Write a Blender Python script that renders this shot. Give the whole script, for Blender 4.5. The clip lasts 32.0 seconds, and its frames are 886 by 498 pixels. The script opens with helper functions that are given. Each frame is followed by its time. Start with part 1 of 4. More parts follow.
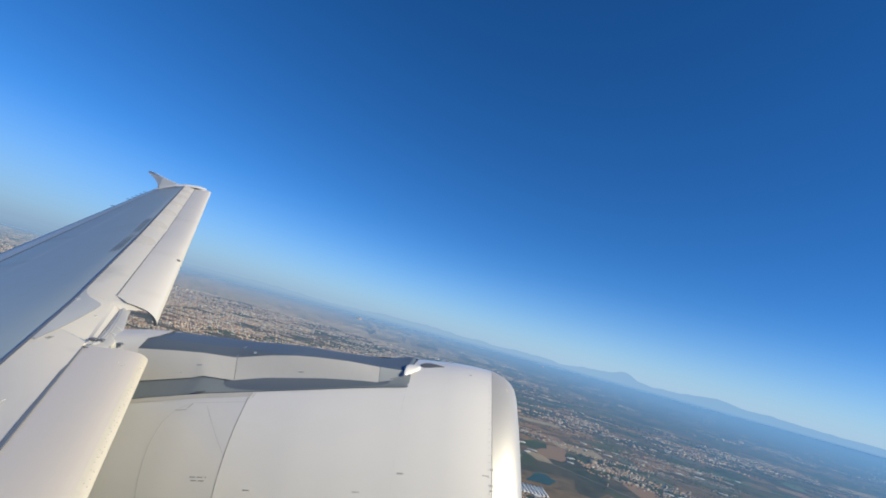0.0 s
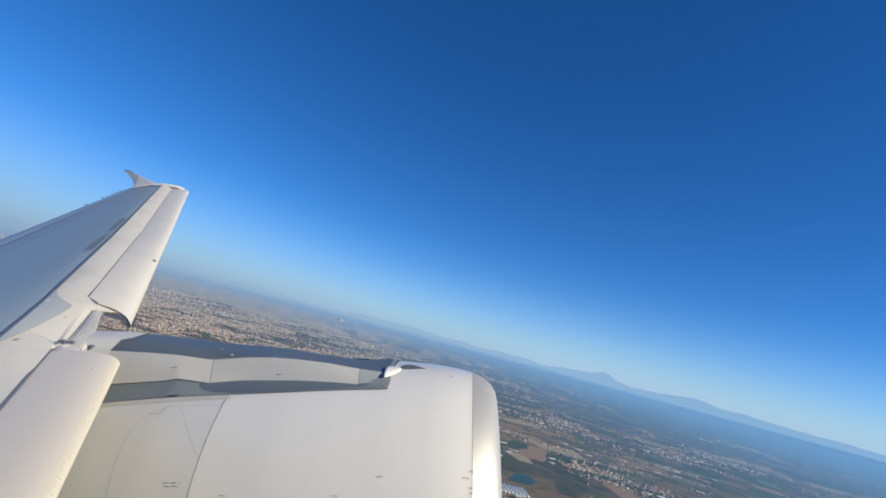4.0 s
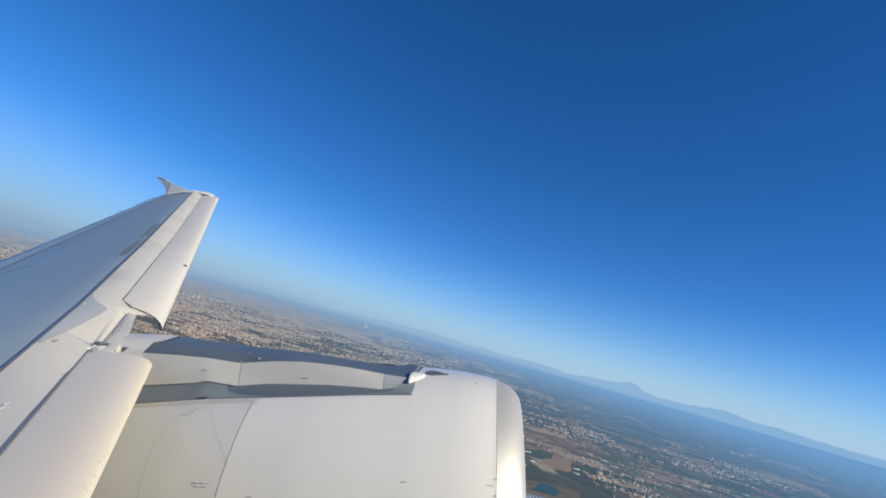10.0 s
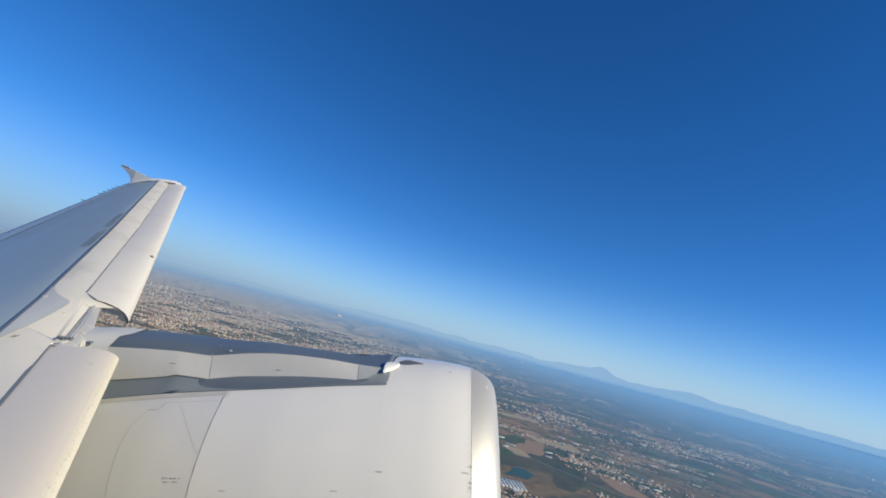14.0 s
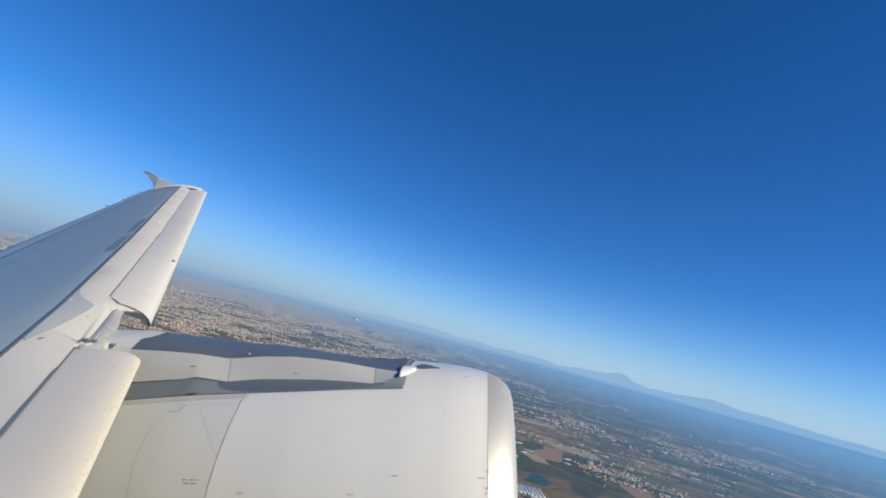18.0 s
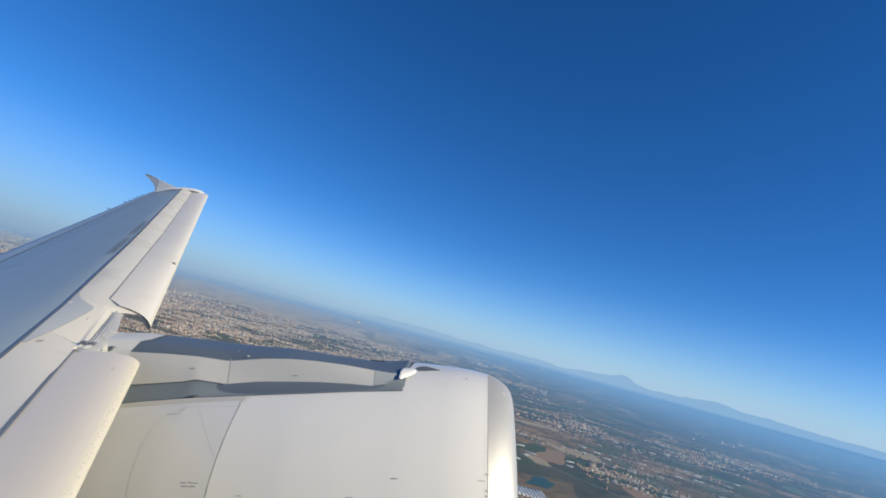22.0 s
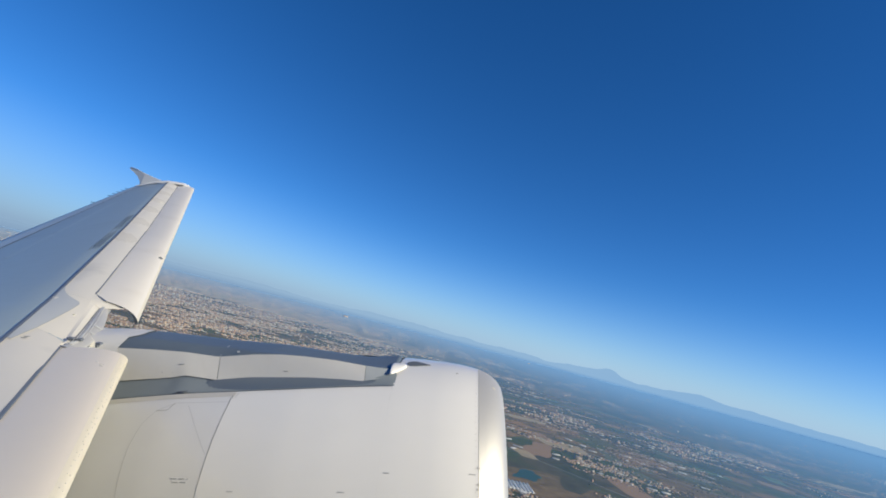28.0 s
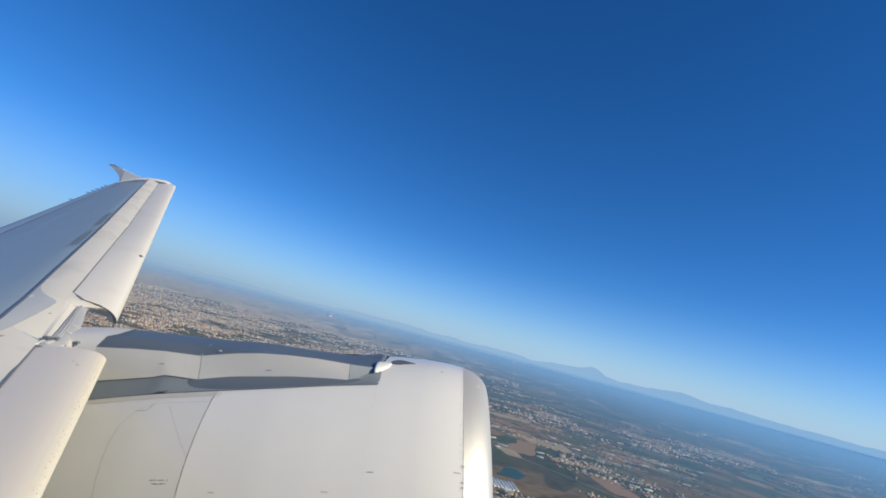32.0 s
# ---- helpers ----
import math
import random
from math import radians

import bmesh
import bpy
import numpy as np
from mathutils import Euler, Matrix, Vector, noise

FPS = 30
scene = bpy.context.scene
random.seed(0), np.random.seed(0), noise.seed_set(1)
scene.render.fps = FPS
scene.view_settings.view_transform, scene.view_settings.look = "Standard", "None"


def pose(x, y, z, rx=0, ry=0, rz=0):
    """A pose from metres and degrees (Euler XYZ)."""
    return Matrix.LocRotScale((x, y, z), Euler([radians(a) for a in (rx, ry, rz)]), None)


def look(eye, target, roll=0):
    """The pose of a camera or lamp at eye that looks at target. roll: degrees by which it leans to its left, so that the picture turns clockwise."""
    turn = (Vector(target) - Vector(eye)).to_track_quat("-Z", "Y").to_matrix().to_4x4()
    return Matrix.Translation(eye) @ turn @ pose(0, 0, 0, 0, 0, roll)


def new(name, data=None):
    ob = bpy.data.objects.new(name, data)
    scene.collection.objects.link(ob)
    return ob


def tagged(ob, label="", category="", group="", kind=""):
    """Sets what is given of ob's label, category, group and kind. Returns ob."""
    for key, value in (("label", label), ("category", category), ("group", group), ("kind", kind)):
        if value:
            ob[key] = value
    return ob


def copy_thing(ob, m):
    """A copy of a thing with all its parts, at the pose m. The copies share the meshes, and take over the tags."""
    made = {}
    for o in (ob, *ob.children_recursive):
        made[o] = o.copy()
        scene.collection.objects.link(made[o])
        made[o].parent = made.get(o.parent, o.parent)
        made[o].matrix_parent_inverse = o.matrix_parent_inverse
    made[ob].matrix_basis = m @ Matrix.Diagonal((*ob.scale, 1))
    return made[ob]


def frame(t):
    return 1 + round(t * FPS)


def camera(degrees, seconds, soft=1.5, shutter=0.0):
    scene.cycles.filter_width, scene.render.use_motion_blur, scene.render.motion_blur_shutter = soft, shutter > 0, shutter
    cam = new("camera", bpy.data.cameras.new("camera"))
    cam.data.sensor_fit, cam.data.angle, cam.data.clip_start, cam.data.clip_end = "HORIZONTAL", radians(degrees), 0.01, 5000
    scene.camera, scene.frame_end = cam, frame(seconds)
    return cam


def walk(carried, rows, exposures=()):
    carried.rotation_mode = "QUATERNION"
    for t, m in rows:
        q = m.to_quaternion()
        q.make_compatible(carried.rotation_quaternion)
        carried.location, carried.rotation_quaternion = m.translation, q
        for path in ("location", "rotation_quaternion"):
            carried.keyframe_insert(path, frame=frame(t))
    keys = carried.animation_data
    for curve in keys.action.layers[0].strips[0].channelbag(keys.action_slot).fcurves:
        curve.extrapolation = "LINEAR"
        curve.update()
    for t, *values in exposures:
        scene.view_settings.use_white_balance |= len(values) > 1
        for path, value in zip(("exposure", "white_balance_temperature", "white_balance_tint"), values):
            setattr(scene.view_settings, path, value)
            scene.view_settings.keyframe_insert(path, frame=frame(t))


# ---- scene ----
cam = camera(80.0, 32.0, soft=1.75)
HEIGHT = 90.0
walk(cam, [
    (0, pose(-0.0099, -0.0089, 90.0058, 98.547, -14.69, 2.034)),
    (0.5, pose(-0.0103, 0.003, 90.0022, 98.421, -14.715, 2.441)),
    (1, pose(-0.0036, 0.0078, 90.0030, 98.33, -14.68, 2.792)),
    (1.5, pose(0.0075, 0.0045, 90.0042, 98.327, -14.623, 3.107)),
    (2, pose(-0.0054, -0.0066, 90.0041, 98.484, -14.569, 2.107)),
    (2.5, pose(0.0002, 0.0156, 90.0022, 98.765, -14.317, -0.338)),
    (3, pose(0.0035, 0.0272, 90.0065, 98.745, -14.193, -0.788)),
    (3.5, pose(-0.0017, 0.0148, 90.0099, 98.938, -14.37, -0.348)),
    (5.5, pose(-0.0023, 0.0151, 90.0018, 99.387, -14.749, 0.58)),
    (6, pose(0.0005, 0.0121, 90.0078, 99.129, -14.79, 1.101)),
    (6.5, pose(-0.0001, 0.0069, 90.0071, 98.982, -14.98, 1.564)),
    (7, pose(-0.0039, 0.0112, 90.0012, 98.91, -15.083, 1.921)),
    (7.5, pose(-0.0092, 0.0109, 90.0048, 98.927, -14.842, 0.615)),
    (8, pose(-0.0033, 0.0157, 90.0077, 98.901, -14.947, 1.229)),
    (8.5, pose(-0.008, 0.0095, 90.0037, 98.901, -15.033, 1.604)),
    (9, pose(-0.0062, 0.0116, 90.0026, 98.892, -15.104, 2.044)),
    (9.5, pose(0.0002, 0.0111, 90.0014, 99.091, -15.219, 2.413)),
    (10, pose(-0.0056, 0.0084, 90.0022, 99.234, -15.224, 2.646)),
    (10.5, pose(-0.004, 0.0087, 90.0074, 99.151, -15.194, 2.972)),
    (11, pose(0.0035, 0.0036, 90.0075, 99.156, -15.345, 3.29)),
    (11.5, pose(0.0011, 0.0045, 90.0014, 99.167, -15.373, 3.56)),
    (12, pose(-0.0047, 0.0013, 90.0040, 99.019, -15.329, 3.764)),
    (12.5, pose(-0.0032, -0.0012, 90.0027, 98.927, -15.469, 4.015)),
    (13, pose(0, 0, 90.0000, 98.606, -15.345, 4.303)),
    (13.5, pose(0.003, 0.0063, 90.0031, 98.495, -15.04, 3.209)),
    (14, pose(-0.0106, 0.0135, 90.0106, 98.714, -14.484, -0.217)),
    (14.5, pose(-0.0075, 0.0325, 90.0074, 98.864, -14.358, -1.112)),
    (15, pose(-0.009, 0.0276, 90.0082, 98.851, -14.46, -0.756)),
    (15.5, pose(-0.0025, 0.0254, 90.0110, 98.77, -14.444, 0.059)),
    (17.5, pose(0.0012, 0.0198, 90.0084, 98.902, -14.689, 1.323)),
    (18, pose(-0.0037, 0.0149, 90.0078, 98.729, -14.706, 1.687)),
    (18.5, pose(-0.0083, 0.0036, 90.0051, 98.644, -14.793, 2.115)),
    (19, pose(-0.0033, 0.009, 90.0072, 98.519, -14.709, 2.596)),
    (19.5, pose(0.0002, 0.013, 90.0120, 98.424, -14.659, 2.668)),
    (20, pose(-0.0058, 0.0237, 90.0100, 98.69, -14.502, 0.411)),
    (20.5, pose(0.0012, 0.0233, 90.0112, 98.807, -14.54, 1.173)),
    (21, pose(0.0081, 0.0278, 90.0054, 99.056, -14.724, 1.785)),
    (21.5, pose(0.0162, 0.0376, 90.0001, 99.102, -14.646, 1.429)),
    (22, pose(0.0109, 0.0279, 90.0093, 98.917, -14.616, 1.899)),
    (22.5, pose(0.0043, 0.0216, 90.0105, 98.857, -14.728, 2.24)),
    (23, pose(0.0082, 0.0368, 90.0126, 98.759, -14.446, 0.372)),
    (23.5, pose(0.0032, 0.039, 90.0196, 98.617, -14.263, -0.834)),
    (24, pose(0.0069, 0.0429, 90.0204, 98.623, -14.278, -0.579)),
    (24.5, pose(0.0101, 0.0422, 90.0184, 98.686, -14.453, 0.247)),
    (25, pose(-0.0024, 0.0317, 90.0076, 98.938, -14.552, 0.073)),
    (25.5, pose(0.0028, 0.0248, 90.0042, 98.953, -14.564, 0.308)),
    (27.5, pose(-0.0125, 0.0188, 90.0079, 98.873, -14.519, -0.302)),
    (28, pose(-0.011, 0.0166, 90.0095, 98.67, -14.519, 0.545)),
    (28.5, pose(-0.0093, 0.0102, 90.0060, 98.518, -14.647, 1.234)),
    (29, pose(-0.0091, 0.003, 90.0061, 98.396, -14.705, 1.805)),
    (29.5, pose(-0.0051, -0.0043, 90.0056, 98.339, -14.627, 2.328)),
    (30, pose(-0.004, -0.0043, 90.0043, 98.385, -14.618, 2.772)),
    (30.5, pose(-0.0128, -0.002, 89.9998, 98.563, -15.083, 2.998)),
    (31, pose(-0.0057, 0.0049, 89.9969, 98.66, -15.5, 2.786)),
    (31.5, pose(-0.006, 0.0199, 89.9983, 98.955, -14.852, 0.069)),
    (32, pose(-0.0095, 0.0296, 90.0038, 98.989, -14.399, -1.119)),
], exposures=[(0.0, 0.0), (32.0, 0.0)])

# ---- light ----
SUN_AZ, SUN_EL = radians(-20), radians(31)      # bearing from +X (the nose), height over the plain
world = bpy.data.worlds.new("sky")
scene.world = world
world.use_nodes = True
wn = world.node_tree.nodes
sky = wn.new("ShaderNodeTexSky")
sky.sky_type, sky.sun_disc = "NISHITA", False
sky.sun_elevation, sky.sun_rotation = SUN_EL, radians(90) - SUN_AZ
sky.altitude, sky.air_density, sky.dust_density, sky.ozone_density = 1500, 0.8, 0.0, 2.0
wn["Background"].inputs["Strength"].default_value = 0.115
deep = wn.new("ShaderNodeHueSaturation")
deep.inputs["Saturation"].default_value, deep.inputs["Value"].default_value = 1.12, 0.99
cool = wn.new("ShaderNodeMix")
cool.data_type, cool.blend_type = "RGBA", "MULTIPLY"
cool.inputs["Factor"].default_value, cool.inputs["B"].default_value = 1.0, (0.575, 0.825, 1.15, 1)
world.node_tree.links.new(sky.outputs["Color"], cool.inputs["A"])
world.node_tree.links.new(cool.outputs["Result"], deep.inputs["Color"])
world.node_tree.links.new(deep.outputs["Color"], wn["Background"].inputs["Color"])
sun = new("sun", bpy.data.lights.new("sun", "SUN"))
sun.data.energy, sun.data.angle, sun.data.color = 5.2, radians(0.5), (1.0, 0.90, 0.66)
sun.matrix_world = look((math.cos(SUN_EL) * math.cos(SUN_AZ) * 400, math.cos(SUN_EL) * math.sin(SUN_AZ) * 400, HEIGHT + math.sin(SUN_EL) * 400), (0, 0, HEIGHT))
scene.view_settings.exposure = 0.0


# ---- materials ----
def material(name, color, rough=0.5, metal=0.0, vary=0.08, scale=3.0, stretch=(1, 1, 1), bump=0.0, stain=None, stain_at=0.62, coat=0.0):
    """A painted or bare surface with variation at two scales, and stains of another colour where asked for."""
    m = bpy.data.materials.new(name)
    m.use_nodes = True
    nt, ln = m.node_tree.nodes, m.node_tree.links
    bsdf = nt["Principled BSDF"]
    co = nt.new("ShaderNodeTexCoord")
    mp = nt.new("ShaderNodeMapping")
    mp.inputs["Scale"].default_value = stretch
    ln.new(co.outputs["Object"], mp.inputs["Vector"])
    big, small = nt.new("ShaderNodeTexNoise"), nt.new("ShaderNodeTexNoise")
    for tex, s in ((big, scale), (small, scale * 9)):
        tex.inputs["Scale"].default_value, tex.inputs["Detail"].default_value = s, 5
        ln.new(mp.outputs["Vector"], tex.inputs["Vector"])
    mix = nt.new("ShaderNodeMix")
    mix.data_type = "RGBA"
    mix.inputs["A"].default_value = (*[c * (1 - vary) for c in color], 1)
    mix.inputs["B"].default_value = (*[min(1, c * (1 + vary)) for c in color], 1)
    add = nt.new("ShaderNodeMath")
    add.operation = "ADD"
    half = nt.new("ShaderNodeMath")
    half.operation = "MULTIPLY"
    half.inputs[1].default_value = 0.5
    ln.new(big.outputs["Fac"], add.inputs[0])
    ln.new(small.outputs["Fac"], add.inputs[1])
    ln.new(add.outputs[0], half.inputs[0])
    ln.new(half.outputs[0], mix.inputs["Factor"])
    out = mix.outputs["Result"]
    if stain:
        ramp = nt.new("ShaderNodeValToRGB")
        ramp.color_ramp.elements[0].position, ramp.color_ramp.elements[1].position = stain_at, stain_at + 0.16
        ramp.color_ramp.elements[0].color, ramp.color_ramp.elements[1].color = (0, 0, 0, 1), (0.8, 0.8, 0.8, 1)
        ln.new(big.outputs["Fac"], ramp.inputs["Fac"])
        mix2 = nt.new("ShaderNodeMix")
        mix2.data_type = "RGBA"
        mix2.inputs["B"].default_value = (*stain, 1)
        ln.new(ramp.outputs["Color"], mix2.inputs["Factor"])
        ln.new(out, mix2.inputs["A"])
        out = mix2.outputs["Result"]
    ln.new(out, bsdf.inputs["Base Color"])
    bsdf.inputs["Metallic"].default_value = metal
    bsdf.inputs["Coat Weight"].default_value, bsdf.inputs["Coat Roughness"].default_value = coat, 0.10
    rr = nt.new("ShaderNodeMapRange")
    rr.inputs["To Min"].default_value, rr.inputs["To Max"].default_value = rough * 0.85, min(1, rough * 1.2)
    ln.new(small.outputs["Fac"], rr.inputs["Value"])
    ln.new(rr.outputs["Result"], bsdf.inputs["Roughness"])
    if bump:
        bp = nt.new("ShaderNodeBump")
        bp.inputs["Strength"].default_value, bp.inputs["Distance"].default_value = bump, 0.01
        ln.new(small.outputs["Fac"], bp.inputs["Height"])
        ln.new(bp.outputs["Normal"], bsdf.inputs["Normal"])
    return m


def island_material(name, colors, rough=0.85):
    """Each loose piece takes one of the colours."""
    m = bpy.data.materials.new(name)
    m.use_nodes = True
    nt, ln = m.node_tree.nodes, m.node_tree.links
    geo = nt.new("ShaderNodeNewGeometry")
    ramp = nt.new("ShaderNodeValToRGB")
    ramp.color_ramp.interpolation = "CONSTANT"
    el = ramp.color_ramp.elements
    while len(el) < len(colors):
        el.new(0.5)
    for i, c in enumerate(colors):
        el[i].position, el[i].color = i / len(colors), (*c, 1)
    ln.new(geo.outputs["Random Per Island"], ramp.inputs["Fac"])
    tex = nt.new("ShaderNodeTexNoise")
    tex.inputs["Scale"].default_value = 0.8
    mix = nt.new("ShaderNodeMix")
    mix.data_type, mix.blend_type = "RGBA", "MULTIPLY"
    mix.inputs["Factor"].default_value = 0.5
    ln.new(ramp.outputs["Color"], mix.inputs["A"])
    ln.new(tex.outputs["Fac"], mix.inputs["B"])
    ln.new(mix.outputs["Result"], nt["Principled BSDF"].inputs["Base Color"])
    nt["Principled BSDF"].inputs["Roughness"].default_value = rough
    return m


WHITE = material("white_gloss_paint", (0.78, 0.77, 0.75), 0.33, vary=0.04, scale=1.2, coat=0.3)
COWL = material("cowl_paint", (0.82, 0.805, 0.775), 0.34, vary=0.035, scale=0.9, stretch=(0.4, 1, 1), coat=0.6)
SLAT_IN = material("inboard_slat_paint", (0.785, 0.71, 0.605), 0.38, vary=0.04, scale=1.0, stain=(0.70, 0.64, 0.55), stain_at=0.56)
SLAT = material("slat_paint", (0.74, 0.70, 0.635), 0.38, vary=0.04, scale=1.0, stain=(0.65, 0.605, 0.535), stain_at=0.56)
NOSE = material("worn_leading_edge", (0.70, 0.645, 0.53), 0.5, vary=0.07, scale=6, stain=(0.62, 0.58, 0.50), stain_at=0.58)
EDGE_PANEL = material("leading_edge_panel_paint", (0.67, 0.64, 0.58), 0.4, vary=0.05, scale=1.6, stain=(0.52, 0.50, 0.46), stain_at=0.58)
WING_GREY = material("grey_wing_paint", (0.325, 0.402, 0.448), 0.42, vary=0.05, scale=0.8, stretch=(0.5, 1, 1), stain=(0.285, 0.352, 0.392), stain_at=0.56)
FLAP_GREY = material("flap_paint", (0.43, 0.50, 0.55), 0.45, vary=0.05, scale=0.9)
MID_GREY = material("light_grey_skin", (0.53, 0.54, 0.55), 0.42, vary=0.05, scale=2)
SEAL = material("dark_sealant", (0.15, 0.18, 0.235), 0.7, vary=0.1, scale=6)
PYLON_DARK = material("pylon_blue_grey", (0.118, 0.152, 0.195), 0.42, vary=0.1, scale=2)
PANEL = material("pylon_panel_paint", (0.72, 0.70, 0.66), 0.45, vary=0.05, scale=2, stain=(0.5, 0.48, 0.44))
LIP = material("polished_aluminium", (0.60, 0.585, 0.555), 0.48, metal=0.55, vary=0.02, scale=30)
STEEL = material("bare_metal", (0.55, 0.55, 0.55), 0.35, metal=0.9, vary=0.08, scale=8)
BARE = material("pale_bare_metal", (0.56, 0.555, 0.54), 0.42, metal=0.25, vary=0.12, scale=9)
DARK = material("dark_cavity", (0.02, 0.02, 0.022), 0.8, vary=0.2, scale=5)
RIB = material("rib_primer", (0.12, 0.135, 0.15), 0.6, vary=0.2, scale=14)
RIVET = material("rivet_paint", (0.55, 0.53, 0.49), 0.6)
INK = material("stencil_ink", (0.44, 0.44, 0.44), 0.8, vary=0.1, scale=20)
GAP = material("panel_gap", (0.45, 0.44, 0.415), 0.8, vary=0.15, scale=20)
JOINT = material("cowl_joint", (0.60, 0.59, 0.57), 0.7, vary=0.1, scale=20)

# ---- the airplane: x ahead, y to port, z up, from the passenger's eye at a cabin window ----
airplane = new("airplane")
airplane.matrix_world = Matrix(((0.96993, 0.0, -0.2434, 0), (-0.05522, 0.97392, -0.22007, 0), (0.23705, 0.22689, 0.94463, HEIGHT), (0, 0, 0, 1)))
tagged(airplane, "white jet airliner with grey swept wing climbing in a turn", "airplane")


def part(name, bm, mat, parent, label="", smooth=True):
    me = bpy.data.meshes.new(name)
    bmesh.ops.recalc_face_normals(bm, faces=bm.faces)
    for f in bm.faces:
        f.smooth = smooth
    bm.to_mesh(me)
    bm.free()
    for m in (mat if isinstance(mat, (list, tuple)) else [mat]):
        me.materials.append(m)
    ob = new(name, me)
    ob.parent = parent
    if label:
        tagged(ob, label)
    return ob


def sheet(rows, closed=False, ends=False):
    """A skin through rows of points; closed joins the last point of a row to its first, ends caps the first and last row."""
    bm = bmesh.new()
    vs = [[bm.verts.new(p) for p in row] for row in rows]
    n = len(rows[0])
    for a, b in zip(vs, vs[1:]):
        for i in range(n if closed else n - 1):
            j = (i + 1) % n
            bm.faces.new((a[i], a[j], b[j], b[i]))
    if ends:
        bm.faces.new(vs[0])
        bm.faces.new(vs[-1])
    return bm


def bez(p, q, r, n):
    p, q, r = Vector(p), Vector(q), Vector(r)
    return [p * (1 - t) ** 2 + q * 2 * t * (1 - t) + r * t * t for t in (i / n for i in range(n + 1))]


def line(p0, p1):
    """A straight spar line: b -> (a, c), through two given stations (b, a, c)."""
    (b0, a0, c0), (b1, a1, c1) = p0, p1
    return lambda b: Vector((a0 + (a1 - a0) * (b - b0) / (b1 - b0), b, c0 + (c1 - c0) * (b - b0) / (b1 - b0)))


LE_OUT = line((4.3, -2.93, -0.97), (15, -8.27, 0.70))
S_OUT_A = line((4.5, -3.43, -0.73), (8.2, -5.31, -0.25))
S_OUT_B = line((8.2, -5.31, -0.25), (15, -8.76, 0.80))
LE_IN = line((3.4, -2.38, -0.99), (1.9, -1.56, -1.00))
S_IN = line((3.4, -2.85, -0.90), (1.7, -1.86, -0.93))
SPAR_IN = line((2.4, -2.66, -0.88), (4.2, -3.58, -0.70))
SPAR_MID = line((4.2, -3.58, -0.70), (7.5, -5.26, -0.25))
SPAR_OUT = line((7.5, -5.26, -0.25), (15, -9.07, 0.91))
TE_OUT = line((7.0, -7.67, -0.75), (15, -10.05, 0.81))


def S_OUT(b):
    return S_OUT_A(b) if b < 8.2 else S_OUT_B(b)


def SPAR(b):
    return SPAR_OUT(b) if b > 7.5 else SPAR_MID(b) if b > 4.2 else SPAR_IN(b)


def te(b):
    if b >= 5.2:
        return TE_OUT(b)
    k = TE_OUT(5.2)
    return Vector((k.x - 0.03 * (5.2 - b), b, k.z - 0.05 * (5.2 - b)))


def upper(b, s):
    """The wing's upper skin: s from 0 at the spar line to 1 at the trailing edge."""
    p, q = SPAR(b), te(b)
    r = p.lerp(q, s)
    r.z += 0.014 * (p - q).length * 4 * s * (1 - s) ** 1.3
    return r


def front(b, s):
    """The fixed skin between spar line (s 0) and slat trailing edge (s 1), and on under the slat."""
    p = SPAR(b)
    q = S_OUT(b) if b > 4.42 else S_IN(b) if b < 3.5 else S_IN(3.5).lerp(S_OUT(4.42), (b - 3.5) / 0.92)
    r = p.lerp(q, s)
    r.z += 0.012 * 4 * s * (1 - s) if s < 1 else -0.035 * min(1, (s - 1) * 3 + 0.3)
    return r


STATIONS = [-1.2, 0, 0.8, 1.6, 2.4, 3.2, 3.8, 4.2, 4.6, 5.0, 6.0, 7.0, 8.0, 9.0, 10.0, 11.0, 12.0, 13.0, 14.0, 15.0]
wing_rows = []
for b in STATIONS:
    top = [upper(b, i / 10) for i in range(11)]
    nose = [front(b, s) - Vector((0, 0, 0.012 if s else 0.004)) for s in (1.5, 1.0, 0.6, 0.25, 0.0)]
    chord = (SPAR(b) - te(b)).length
    low = [top[-1].lerp(nose[0], i / 8) - Vector((0, 0, 0.10 * chord * math.sin(math.pi * (i / 8) ** 0.8) + 0.015)) for i in range(1, 8)]
    wing_rows.append(nose + top[1:] + low)
part("wing_skin", sheet(wing_rows, closed=True, ends=True), WING_GREY, airplane, "grey painted wing skin, lightly soiled")

# white fixed leading-edge panels ahead of the spar line, split at joints
JOINTS = [-0.9, 1.4, 3.5, 4.35, 7.1, 9.9, 12.6, 14.95]
for b0, b1 in zip(JOINTS, JOINTS[1:]):
    n = max(2, round((b1 - b0) / 0.5))
    rows = [[front(b, s) + Vector((0, 0, 0.004)) for s in (0.02, 0.2, 0.4, 0.6, 0.8, 0.99)] for b in (b0 + 0.001 + (b1 - b0 - 0.002) * i / n for i in range(n + 1))]
    ob = part("leading_edge_panel", sheet(rows), EDGE_PANEL, airplane, "off-white leading edge panel")

# dark sealant along the spar line
part("sealant_strip", sheet([[upper(b, 0) + Vector((0.016, 0, 0.006)), upper(b, 0) + Vector((-0.014, 0, 0.007)), upper(b, 0) + Vector((-0.018, 0, 0.0))] for b in STATIONS]), SEAL, airplane, "dark blue sealant line", smooth=False)


